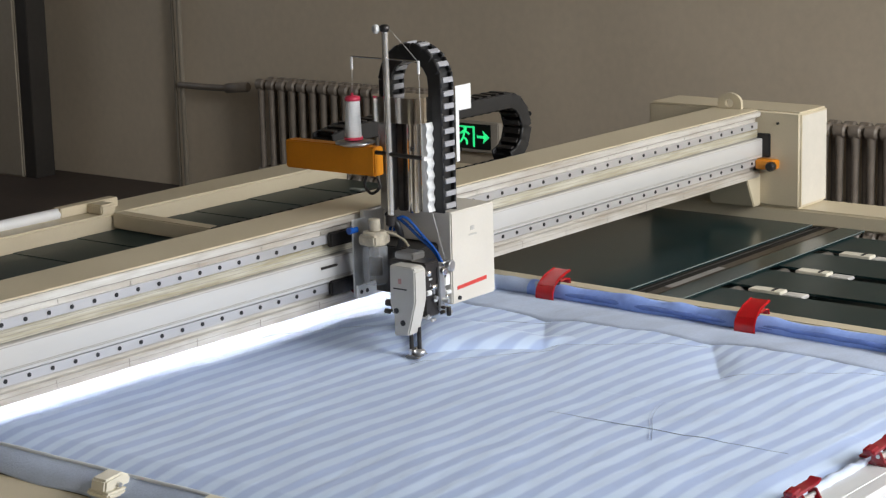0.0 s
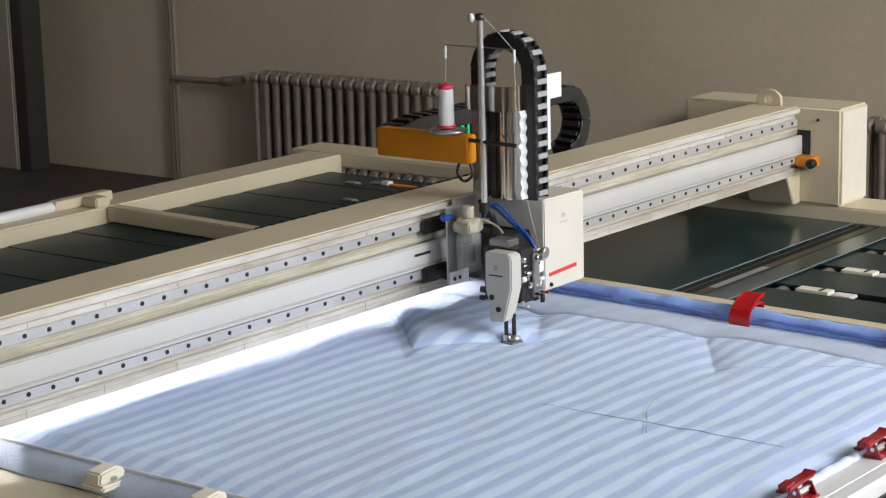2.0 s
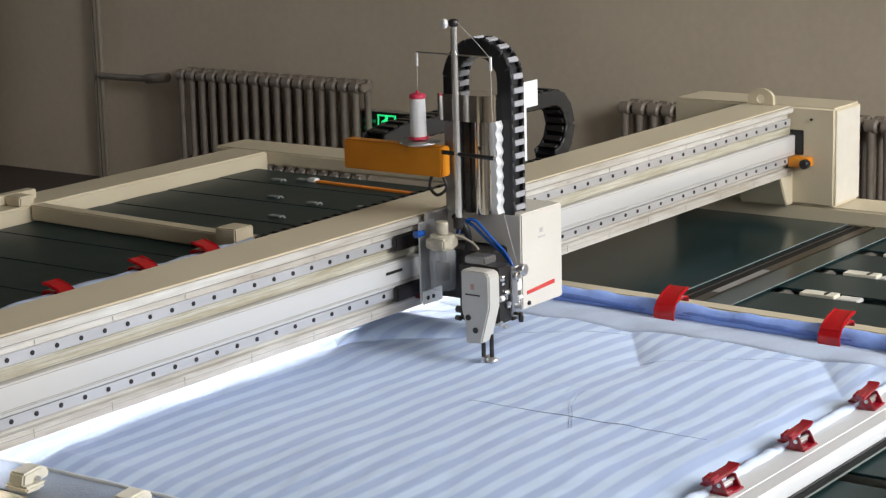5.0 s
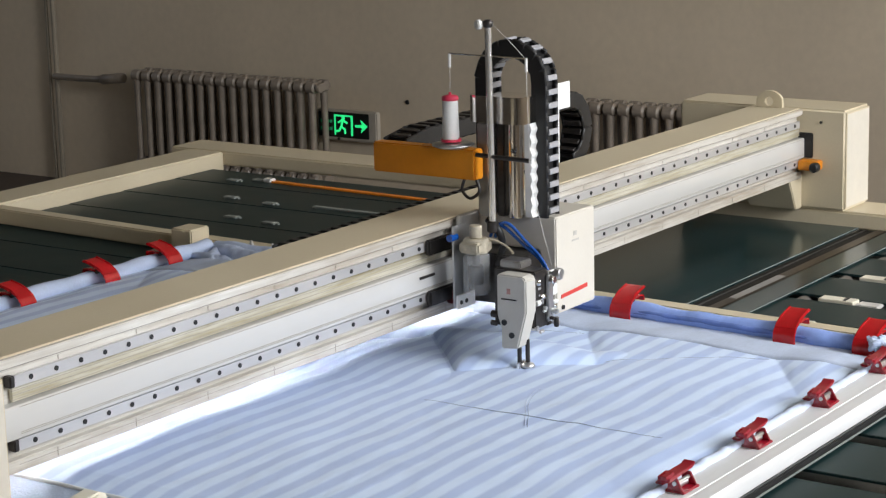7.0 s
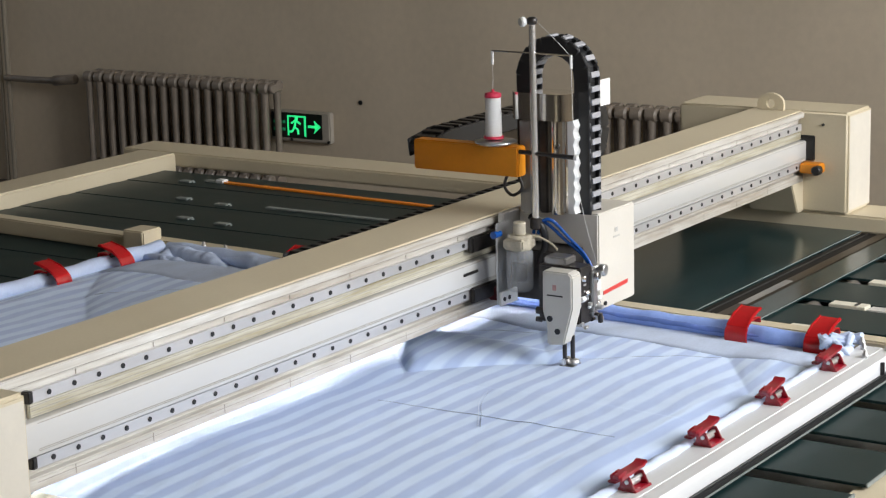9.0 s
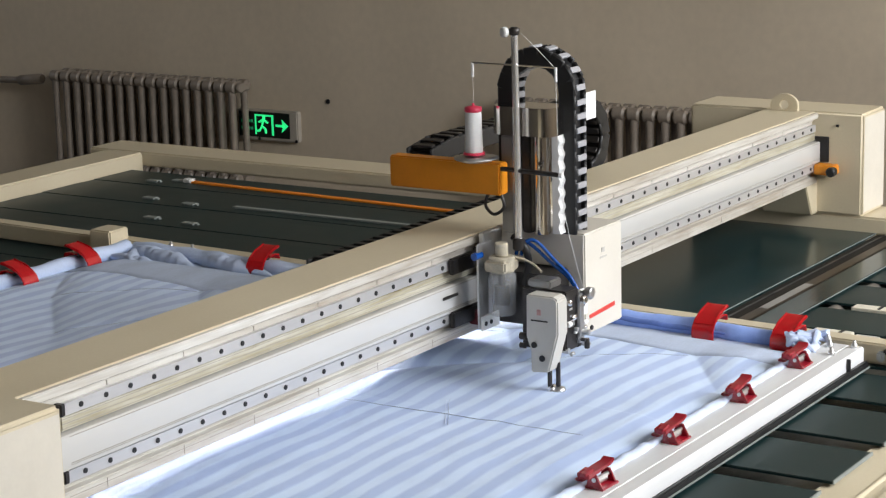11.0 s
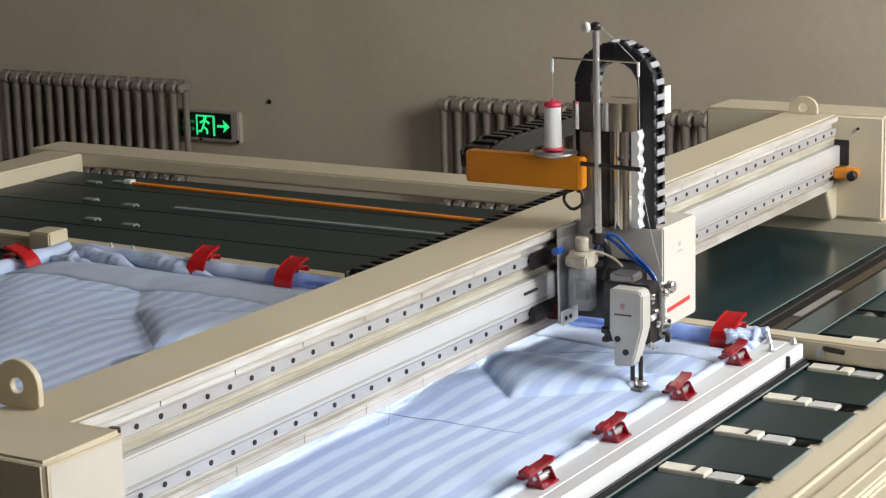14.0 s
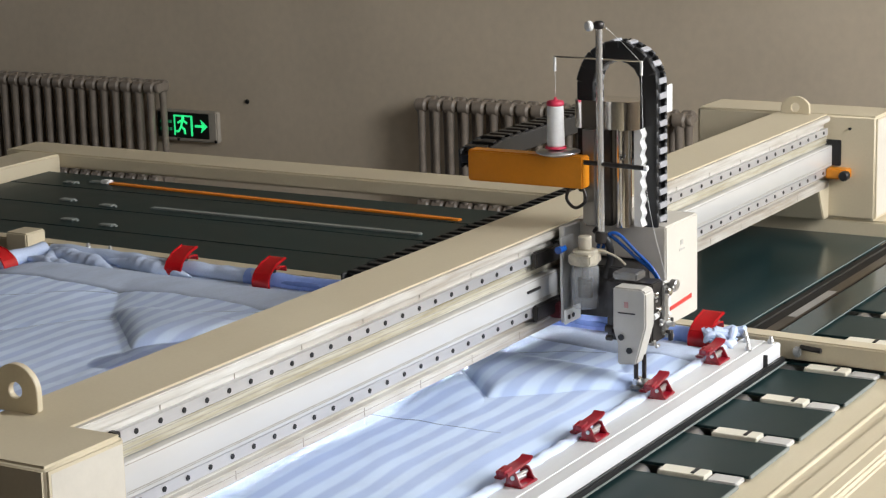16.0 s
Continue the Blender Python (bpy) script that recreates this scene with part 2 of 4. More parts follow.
def tube(points, r, seg=10, bm=None, squash=None):
    """A smooth tube through the points."""
    pts = [Vector(p) for p in points]
    path = []
    for i in range(len(pts) - 1):
        p0, p1, p2, p3 = pts[max(i - 1, 0)], pts[i], pts[i + 1], pts[min(i + 2, len(pts) - 1)]
        for k in range(6):
            t = k / 6
            path.append(0.5 * (2 * p1 + (p2 - p0) * t + (2 * p0 - 5 * p1 + 4 * p2 - p3) * t * t + (3 * p1 - p0 - 3 * p2 + p3) * t ** 3))
    path.append(pts[-1])
    b = bmesh.new()
    rings = []
    for i, p in enumerate(path):
        d = (path[min(i + 1, len(path) - 1)] - path[max(i - 1, 0)]).normalized()
        u = d.cross(Vector((0.3, 0.2, 0.93))).normalized()
        w = d.cross(u)
        rad = r(i / (len(path) - 1)) if callable(r) else r
        rings.append([b.verts.new(p + rad * (math.cos(2 * math.pi * j / seg) * u + math.sin(2 * math.pi * j / seg) * w)) for j in range(seg)])
    for a, c in zip(rings, rings[1:]):
        for j in range(seg):
            b.faces.new((a[j], a[(j + 1) % seg], c[(j + 1) % seg], c[j]))
    b.faces.new(rings[0][::-1]), b.faces.new(rings[-1])
    bmesh.ops.recalc_face_normals(b, faces=b.faces)
    finish(b)
    return join(bm, b)


def mesh_of(name, bm, material):
    me = bpy.data.meshes.new(name)
    bm.to_mesh(me)
    bm.free()
    me.materials.append(material)
    return me


def thing(name, x, y, z, label, category, group="", kind=""):
    ob = new(name)
    ob.location = (x, y, z)
    ob.empty_display_size = 0.05
    return tagged(ob, label, category, group, kind)


def part(name, bm, material, parent, label="", off=None):
    """One mesh under a thing or part. off: subtracted from the coordinates."""
    if off is not None:
        bm.transform(Matrix.Translation(-Vector(off)))
    ob = new(name, bm if isinstance(bm, bpy.types.Mesh) else mesh_of(name, bm, material))
    ob.parent = parent
    return tagged(ob, label)


def shared(name, me, parent, m):
    ob = new(name, me)
    ob.parent = parent
    ob.matrix_basis = m
    return ob


def solid(name, bm, material, label, category="", kind="structure"):
    return tagged(new(name, mesh_of(name, bm, material)), label, category, "", kind)


# ---- room ----
solid("floor", box(-4.2, 8.1, -2.0, 12.2, -0.1, 0, 0), FLOOR, "dark worn workshop floor", "floor")
solid("ceiling", box(-4.2, 8.1, -2.0, 12.2, 4.0, 4.1, 0), PLASTER, "plain pale plaster ceiling", "ceiling")
solid("wall_east", box(8.0, 8.15, -2.0, 12.2, 0, 4.0, 0), WALL, "aged beige-grey painted wall behind the radiators", "wall")
# North wall stays unseen; its opening is cut for the added light.
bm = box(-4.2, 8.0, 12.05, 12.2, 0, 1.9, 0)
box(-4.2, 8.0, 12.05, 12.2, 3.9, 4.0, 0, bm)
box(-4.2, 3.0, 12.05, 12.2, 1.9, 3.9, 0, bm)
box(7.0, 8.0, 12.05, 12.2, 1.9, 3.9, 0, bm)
solid("wall_north", bm, DARKENED_WALL, "unseen brown-grey wall with an opening for the added light", "wall")
# West wall is unseen; its darkened paint holds down bounce on left faces.
solid("wall_west", box(-4.35, -4.2, -2.0, 12.2, 0, 4.0, 0), DARKENED_WALL, "unseen brown-grey wall darkened to cut bounce", "wall")
bm = box(-4.2, 8.0, -2.0, -1.85, 0, 1.9, 0)
box(-4.2, 8.0, -2.0, -1.85, 3.9, 4.0, 0, bm)
for a, c in ((-4.2, 0.15), (2.25, 3.15), (5.25, 5.95)):
    box(a, c, -2.0, -1.85, 1.9, 3.9, 0, bm)
solid("wall_south", bm, WALL, "beige-grey wall with window openings", "wall")
# projecting dark panel beside the wall's far end
solid("wall_panel", box(7.72, 7.9, 9.18, 12.0, 0.0, 4.0, 0.01), DARKWALL, "dark grey projecting wall panel", "wall")
# Solid near-black strip in place of the panel's shaded recess.
solid("trim", box(7.735, 7.88, 9.085, 9.178, 0.0, 4.0, 0.004), RECESS_SHADE, "dark strip painted for the shaded recess beside the panel", "trim")

# ---- wall fittings ----
def radiator(x, y0, n, z0, z1, label, pitch):
    r = thing("radiator", x, y0, z0, label, "radiator", "wall radiators")
    h = z1 - z0
    c = pitch / 2
    bm = None
    for dx in (-0.05, 0.05):
        bm = tube([(dx, c, 0.04), (dx, c, h * 0.3), (dx, c, h * 0.6), (dx * 0.95, c, h - 0.05)], lambda t: 0.0165 + 0.004 * abs(2 * t - 1) ** 3, 10, bm)
    for z in (h - 0.036, 0.036):
        for dx in (-0.045, 0.045):
            bm = rod((dx, 0.006, z), (dx, pitch - 0.006, z), 0.03, 12, bm, bevel=0.009)
        bm = box(-0.045, 0.045, c - 0.012, c + 0.012, z - 0.026, z + 0.026, 0.008, bm)
        bm = rod((0, -0.003, z), (0, pitch + 0.001, z), 0.02, 10, bm)
    me = mesh_of("section", bm, IRON)
    for i in range(n):
        shared("section", me, r, pose(0, i * pitch, 0))
    part("plug", rod((-0.045, -0.022, h - 0.036), (-0.045, 0.002, h - 0.036), 0.024, 10, bevel=0.004), IRON, r)
    for i in (2, n - 3):
        part("foot", box(-0.05, 0.05, i * pitch + 0.02, i * pitch + 0.05, -z0, 0.02, 0.004), IRON, r)
    return r


radiator(7.88, 6.203, 17, 0.14, 0.668, "grey cast-iron column radiator standing before the wall", 0.0717)
radiator(7.88, 3.425, 18, 0.14, 0.668, "grey cast-iron column radiator near the gantry's far end", 0.0735)

pipes = thing("heating_pipe", 7.95, 8.085, 0, "beige painted heating pipe running up the wall", "pipe")
part("riser", rod((0.0, 0.0, 0), (0.0, 0.0, 4.0), 0.014, 12), DARKENED_WALL, pipes)
part("riser", rod((0.01, 0.06, 0), (0.01, 0.06, 4.0), 0.009, 12), DARKENED_WALL, pipes)
part("branch", tube([(-0.02, 0.0, 0.578), (-0.04, -0.2, 0.58), (-0.07, -0.45, 0.59)], 0.018), IRON, pipes)
part("valve", rod((-0.07, -0.4, 0.588), (-0.07, -0.56, 0.605), 0.028, 10, bevel=0.006), IRON, pipes)

SIGNGREY = mat("grey_sign_frame", (0.42, 0.38, 0.32), 0.5, var=0.1, scale=20, fine=100)
sign = thing("exit_sign", 7.985, 6.132, ZF - 0.362, "lit green emergency exit sign on the wall", "exit sign")
part("housing", box(-0.025, 0.013, -0.185, 0.18, -0.08, 0.072, 0.006), SIGNGREY, sign, "grey-white metal sign frame")
part("face", box(-0.03, -0.024, -0.14, 0.168, -0.062, 0.062, 0.002), SIGNBLACK, sign, "black sign face")
bm = box(-0.034, -0.031, -0.045, -0.035, -0.05, 0.05, 0)
for a in ((0.06, 0.067, -0.05, 0.05), (-0.035, 0.06, 0.042, 0.05)):
    box(-0.034, -0.031, *a, 0, bm)
# running figure as a plain pictogram, and the arrow that points to the door
part("door_symbol", bm, GREENGLOW, sign, "glowing green doorway pictogram")
bm = rod((-0.0325, 0.012, 0.03), (-0.0325, 0.012, 0.044), 0.008, 8)
for a, c in (((0.014, 0.03), (0.025, -0.008)), ((0.016, 0.026), (-0.012, 0.01)), ((0.02, 0.024), (0.042, 0.012)), ((0.025, -0.008), (0.004, -0.02)), ((0.004, -0.02), (0.002, -0.042)), ((0.025, -0.008), (0.04, -0.03)), ((0.04, -0.03), (0.055, -0.032))):
    rod((-0.0325, *a), (-0.0325, *c), 0.0055, 6, bm)
part("pictogram", bm, GREENGLOW, sign)
bm = box(-0.034, -0.031, -0.11, -0.06, -0.006, 0.006, 0)
prism([(-0.135, 0.0), (-0.095, 0.032), (-0.103, 0.006), (-0.103, -0.006), (-0.095, -0.032)], "x", -0.034, -0.031, 0, bm)
part("arrow", bm, GREENGLOW, sign)
for row in range(2):
    for k in range(4):
        part("lettering", box(-0.034, -0.031, 0.082 + k * 0.019, 0.094 + k * 0.019, 0.008 - row * 0.036, 0.022 - row * 0.036, 0), GREENDIM, sign, "faint green bar of lettering")
for y0 in (-0.185, 0.04):
    part("screw", box(-0.03, -0.024, y0, y0 + 0.015, -0.078, -0.064, 0.002), BLACK, sign)

hole = thing("wall_hole", 7.999, 5.785, ZF - 0.233, "small dark hole in the wall", "wall hole")
part("rim", rod((-0.006, 0, 0), (0.0, 0, 0), 0.012, 12, bevel=0.002), BLACK, hole)


# ---- machine base ----
GALV = mat("pale_galvanised_sheet", (0.56, 0.56, 0.51), 0.4, 0.25, var=0.3, scale=9, fine=80, bump=0.08, dirt=(0.12, 0.10, 0.07), dirt_amount=0.5)
base = thing("machine_base", 4.0, 3.0, 0, "cream steel base frame of the quilting machine", "machine frame")
OB = (4.0, 3.0, 0)


def beam_y(x0, x1, y0, y1, zt, h, name="beam", m=CREAM):
    part(name, box(x0, x1, y0, y1, ZF + zt - h, ZF + zt, 0.006), m, base, off=OB)


beam_y(5.43, 5.60, 0.6, 4.98, 0.0, 0.05, "side_beam")
beam_y(2.02, 2.19, 0.6, 4.98, 0.0, 0.075, "side_beam")
part("rear_beam", box(2.19, 5.43, 4.73, 4.89, ZF - 0.08, ZF - 0.001, 0.006), CREAM, base, off=OB)
part("rear_tube", rod((2.19, 4.82, ZF + 0.012), (4.22, 4.82, ZF + 0.012), 0.018, 16), ALU, base, "bright tube along the rear beam", off=OB)
part("front_beam", prism([(1.25, ZF - 0.05), (1.25, ZF - 0.15), (0.98, ZF - 0.15), (0.98, ZF - 0.06), (1.165, ZF - 0.06), (1.175, ZF - 0.05)], "x", 2.0, 5.6, 0.004), CREAM, base, off=OB)
part("belt_ledge", box(2.2, 5.43, 1.252, 1.375, ZF - 0.12, ZF - 0.062, 0.004), CREAM, base, off=OB)
for ry in (1.287, 1.205):
    part("rolled_rim", rod((2.2, ry, ZF - 0.0535 if ry < 1.25 else ZF - 0.0635), (5.43, ry, ZF - 0.0535 if ry < 1.25 else ZF - 0.0635), 0.006, 12), CREAM, base, "rounded cream rim", off=OB)
leg_me = mesh_of("leg", box(-0.05, 0.05, -0.05, 0.05, 0, ZF - 0.15, 0.006), CREAM)
for lx in (2.1, 3.3, 4.4, 5.5):
    for ly in (1.05, 4.64):
        shared("leg", leg_me, base, pose(lx - 4.0, ly - 3.0, 0))
for z in (0.3,):
    for ly in (1.05, 4.64):
        part("stretcher", box(2.15, 5.45, ly - 0.03, ly + 0.03, z, z + 0.06, 0.004), CREAM, base, off=OB)
# cross members and tray under the belts; members blackened for the gaps' shade
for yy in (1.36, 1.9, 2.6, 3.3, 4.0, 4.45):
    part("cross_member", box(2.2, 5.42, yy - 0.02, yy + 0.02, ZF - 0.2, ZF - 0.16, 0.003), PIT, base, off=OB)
part("under_tray", box(2.2, 5.42, 1.805, 4.72, ZF - 0.108, ZF - 0.1, 0.003), GREEN, base, "dark green tray under the belts", off=OB)
part("front_tray", box(2.2, 5.42, 1.38, 1.8, ZF - 0.11, ZF - 0.105, 0.002), GALV, base, "dull galvanised tray near the front", off=OB)

# belts lie side by side and run along the side beams
PITCH, W = 0.253, 0.195
n_belt = 0
bx = 3.895 - PITCH * 7
while bx < 5.4:
    b = thing("belt_strip", bx, 1.35, ZF - 0.05, "dark green rubber belt strip stretched over the machine bed", "belt", "bed belts")
    x1 = min(bx + W, 5.43) - bx
    if bx > 2.15:
        part("belt", box(0, x1, 0, 3.37, -0.006, 0, 0.001), GREEN, b)
        part("edge", box(0.0, x1, -0.004, -0.0005, -0.006, 0.0015, 0.0005), GREEN_EDGE, b, "pale cut belt end")
    else:
        bpy.data.objects.remove(b)
    bx += PITCH
# dark strips fill the gaps between the belts over the rear half of the bed
gx = 3.895 - PITCH * 6 - (PITCH - W) / 2
while gx < 5.38:
    part("gap_strip", box(gx - 0.028, gx + 0.028, 2.95, 4.72, ZF - 0.06, ZF - 0.0515, 0.001), GREEN, base, off=OB)
    gx += PITCH
strap = thing("orange_strap", 5.248, 4.36, ZF - 0.047, "thin orange strap stretched along the bed", "strap")
part("band", box(-0.011, 0.011, -1.37, 0.0, -0.003, 0.003, 0.001), ORANGE_STRAP, strap)
part("buckle", box(-0.014, 0.014, 0.0, 0.035, -0.003, 0.01, 0.003), WHITE, strap)
strap.rotation_euler = (0, 0, radians(-2.6))
strap = thing("grey_strap", 4.966, 3.965, ZF - 0.047, "pale grey strap stretched along the bed", "strap")
part("band", box(-0.01, 0.01, -0.97, 0.0, -0.003, 0.003, 0.001), GREEN_EDGE, strap)
CLIPS = ((4.968, 4.307), (4.723, 4.094), (5.25, 4.42), (4.945, 4.127), (4.703, 3.929), (5.21, 4.5))
for (cx, cy) in CLIPS:
    c = thing("belt_clip", cx, cy, ZF - 0.05, "small white plastic clip between two belts", "clip", "belt clips")
    part("body", box(-0.014, 0.014, -0.025, 0.025, 0.0, 0.006, 0.002), GREEN_EDGE, c)
    part("tab", box(-0.007, 0.007, -0.036, -0.025, 0.0, 0.004, 0.002), GREEN_EDGE, c)


# ---- quilt frame and fabric ----
def xs(y):
    """The side rail stands a little askew."""
    return 4.2 + 0.047 * (y - 3.16)


qf = thing("quilting_hoop", 3.3, 2.8, ZF - 0.075, "cream and aluminium clamping frame that holds the quilt", "quilting hoop")
OQ = (3.3, 2.8, ZF - 0.075)
bm = prism([(xs(0.6) + 0.03, 0.6), (xs(0.6) + 0.08, 0.6), (xs(4.7) + 0.08, 4.725), (xs(4.7) + 0.03, 4.725)], "z", ZF - 0.046, ZF + 0.001, 0.004)
part("side_rail", bm, CREAM, qf, off=OQ)
part("side_rail", box(2.315, 2.446, 0.6, 4.725, ZF - 0.07, ZF - 0.034, 0.004), CREAM, qf, off=OQ)
bm = prism([(1.574, ZF - 0.032), (1.574, ZF - 0.004), (1.577, ZF), (1.603, ZF), (1.604, ZF - 0.0012), (1.609, ZF - 0.0012), (1.61, ZF), (1.66, ZF), (1.66, ZF - 0.03)], "x", 2.385, 4.12, 0.0)
part("front_rail", bm, ALU, qf, "bright grooved aluminium front profile", off=OQ)
part("brush_strip", box(2.385, 4.12, 1.562, 1.573, ZF - 0.046, ZF - 0.03, 0.003), BLACK, qf, "black rubber strip", off=OQ)
part("strip_edge", box(2.385, 4.12, 1.5585, 1.5615, ZF - 0.045, ZF - 0.041, 0.001), GREEN_EDGE, qf, "pale lower edge of the rubber strip", off=OQ)
part("rear_rail", box(2.385, xs(3.77) + 0.03, 3.762, 3.797, ZF - 0.045, ZF - 0.006, 0.003), ALU, qf, off=OQ)
part("corner_block", box(4.205, 4.285, 3.8, 3.875, ZF - 0.02, ZF + 0.034, 0.004), CREAM, qf, off=OQ)
part("corner_post", box(4.265, 4.325, 4.73, 4.8, ZF - 0.0, ZF + 0.03, 0.005), CREAM, qf, off=OQ)
part("corner_plate", box(4.16, 4.4, 4.8, 4.84, ZF + 0.0, ZF + 0.03, 0.003), CREAM, qf, off=OQ)
screw_me = mesh_of("screw", lathe([(0.007, -0.004), (0.007, 0.008), (0.004, 0.009), (0.004, 0.015), (0.002, 0.016)], 0, 0, 10), BRUSHED)
for sx, sy in ((4.13, 1.66), (4.105, 1.59), (4.03, 1.612), (4.09, 1.64), (4.25, 3.62), (4.245, 3.54)):
    shared("screw", screw_me, qf, pose(sx - OQ[0], sy - OQ[1], 0.075))
part("end_cap", box(4.02, 4.027, 1.566, 1.5745, ZF - 0.032, ZF - 0.004, 0.001), BLACK, qf, off=OQ)
part("bracket", box(4.135, 4.15, 1.535, 1.552, ZF - 0.035, ZF - 0.012, 0.004), BRUSHED, qf, off=OQ)
part("corner_pivot", rod((4.15, 1.49, ZF - 0.018), (4.15, 1.54, ZF - 0.014), 0.006, 12, bevel=0.002), DARKSTEEL, qf, off=OQ)


PEAKS = (3.51, 3.06, 2.63, 2.17, 1.70)


def seams():
    """Stitched lines: start, end, depth, width of the slope on each side."""
    out = []
    for y in PEAKS:
        out.append((3.892, y + 0.165, 3.675, y + 0.015, 1.0, 0.09, 0.045))
        out.append((3.675, y + 0.015, 3.885, y - 0.29, 0.3, 0.02, 0.03))
        if y > 2.9:
            out.append((3.675, y + 0.015, 3.40, y - 0.25, 0.8, 0.09, 0.045))
            out.append((3.40, y - 0.25, 3.66, y - 0.455, 0.4, 0.03, 0.03))
    return out


SEAMS = seams()


def to_seam(x, y, s):
    x0, y0, x1, y1 = s[:4]
    dx, dy = x1 - x0, y1 - y0
    t = min(1.0, max(0.0, ((x - x0) * dx + (y - y0) * dy) / (dx * dx + dy * dy)))
    return math.hypot(x - x0 - t * dx, y - y0 - t * dy), ((x - x0) * dy - (y - y0) * dx)


def quilt_height(x, y):
    dip, near = 0.0, 1.0
    for s in SEAMS:
        if not (min(s[0], s[2]) - 0.25 < x < max(s[0], s[2]) + 0.25 and min(s[1], s[3]) - 0.25 < y < max(s[1], s[3]) + 0.25):
            continue
        d, side = to_seam(x, y, s)
        # the two lips of a seam slope differently
        k = 0.5 + 0.5 * side / (math.hypot(s[2] - s[0], s[3] - s[1]) * d + 1e-6)
        k = k * k * (3 - 2 * k)
        w = s[6] + (s[5] - s[6]) * k
        dip = max(dip, s[4] * math.exp(0.0012 / w - math.hypot(d, 0.0012) / w))
        if s[4] > 0.5:
            near = min(near, d)
    n1 = noise.noise(Vector((x * 3.0, y * 3.0, 0.3)))
    n2 = noise.noise(Vector((x * 8.0, y * 15.0, 4.0)))
    n3 = noise.noise(Vector((x * 20.0, y * 50.0, 9.0)))
    z = 0.010 - 0.014 * dip + 0.005 * n1 + 0.0022 * n2 + 0.0009 * n3
    z += 0.0003 * math.sin(150 * y - 60 * x + 5 * n1) * math.exp(-near / 0.05)
    rim = min(1.0, max(0.0, min(x - 2.47, y - 1.655)) / 0.1) ** 0.6
    edge = min(1.0, max(0.0, (xs(y) - 0.05 - x) / 0.25))
    far = min(1.0, max(0.0, 3.735 - y) / 0.12)
    low = -0.012 - 0.012 * (1 - edge)
    edge = edge * (2 - edge)
    return low + (z - low) * rim * edge * far * far * (3 - 2 * far)


NX, NY = 420, 540
verts, faces = [], []
for j in range(NY + 1):
    for i in range(NX + 1):
        y = 1.65 + (3.735 - 1.65) * j / NY
        x = 2.47 + (xs(y) - 0.01 - 2.47) * i / NX
        verts.append((x - 3.3, y - 2.8, quilt_height(x, y)))
for j in range(NY):
    for i in range(NX):
        a = j * (NX + 1) + i
        faces.append((a, a + 1, a + NX + 2, a + NX + 1))
me = bpy.data.meshes.new("quilt")
me.from_pydata(verts, [], faces)
me.materials.append(QUILT)
for p in me.polygons:
    p.use_smooth = True
quilt = thing("quilt", 3.3, 2.8, ZF, "pale blue striped padded quilt clamped flat in the frame", "quilt")
panel = part("panel", me, None, quilt)
sol = panel.modifiers.new("thickness", "SOLIDIFY")
sol.thickness, sol.offset = 0.006, -1


# padding swells up beside a line once the needle has drawn it tight
TURNS = [(3.454, 2.837), (3.690, 2.624), (3.442, 2.394), (3.690, 2.158), (3.437, 1.925), (3.668, 1.700)]
SWELL = 0.024


def swell(corners, right, early=False):
    """Raised padded cell: corners are the open end, the point and the other end. early: only the part above the point."""
    p0, p1, p2 = (Vector(c) for c in corners)
    x0, x1 = (p1.x - 0.02, 3.80) if right else (3.20, p1.x + 0.02)
    y0, y1 = min(p0.y, p2.y) - 0.03, max(p0.y, p2.y) + 0.03
    nx, ny = 90, 80
    verts, faces = [], []
    for j in range(ny + 1):
        for i in range(nx + 1):
            x, y = x0 + (x1 - x0) * i / nx, y0 + (y1 - y0) * j / ny
            d = 1.0
            for a, b in ((p0, p1), (p1, p2)):
                e = (b - a).normalized()
                side = (x - a.x) * e.y - (y - a.y) * e.x
                d = min(d, -side if right else side)
            out = max(0.0, 1 - (max(0.0, x - 3.68) / 0.11 if right else max(0.0, 3.44 - x) / 0.2))
            ends = min(1.0, max(0.0, min(y - y0, y1 - y) / 0.05))
            if early:
                ends *= min(1.0, max(0.0, (y - p1.y + 0.09) / 0.11)) ** 2
            rise = (1 - math.exp(-max(0.0, d) / 0.022)) * out * out * (3 - 2 * out) * ends
            ripple = 0.0009 * math.sin(170 * y + 40 * x) * math.exp(-max(0.0, d) / 0.05) * rise
            verts.append((x - 3.3, y - 2.8, quilt_height(x, y) + (SWELL if right else 0.4 * SWELL) * rise + ripple - (0.0015 if d > 0 and rise > 0.02 else 0.005)))
    for j in range(ny):
        for i in range(nx):
            a = j * (nx + 1) + i
            faces.append((a, a + 1, a + nx + 2, a + nx + 1))
    me = bpy.data.meshes.new("swell")
    me.from_pydata(verts, [], faces)
    me.materials.append(QUILT)
    for p in me.polygons:
        p.use_smooth = True
    return part("swell", me, None, quilt, "padded swell drawn up beside the sewn line")


SWELLS = [
    (swell(((3.690, 3.075), TURNS[0], TURNS[1]), True), -2.0, 0.6),
    (swell((TURNS[0], TURNS[1], TURNS[2]), False, True), 2.4, 3.6),
    (swell((TURNS[0], TURNS[1], TURNS[2]), False), 4.2, 5.8),
    (swell((TURNS[1], TURNS[2], TURNS[3]), True), 5.4, 7.2),
    (swell((TURNS[2], TURNS[3], TURNS[4]), False, True), 8.3, 9.4),
    (swell((TURNS[2], TURNS[3], TURNS[4]), False), 10.0, 11.6),
    (swell((TURNS[3], TURNS[4], TURNS[5]), True), 11.2, 13.0),
]


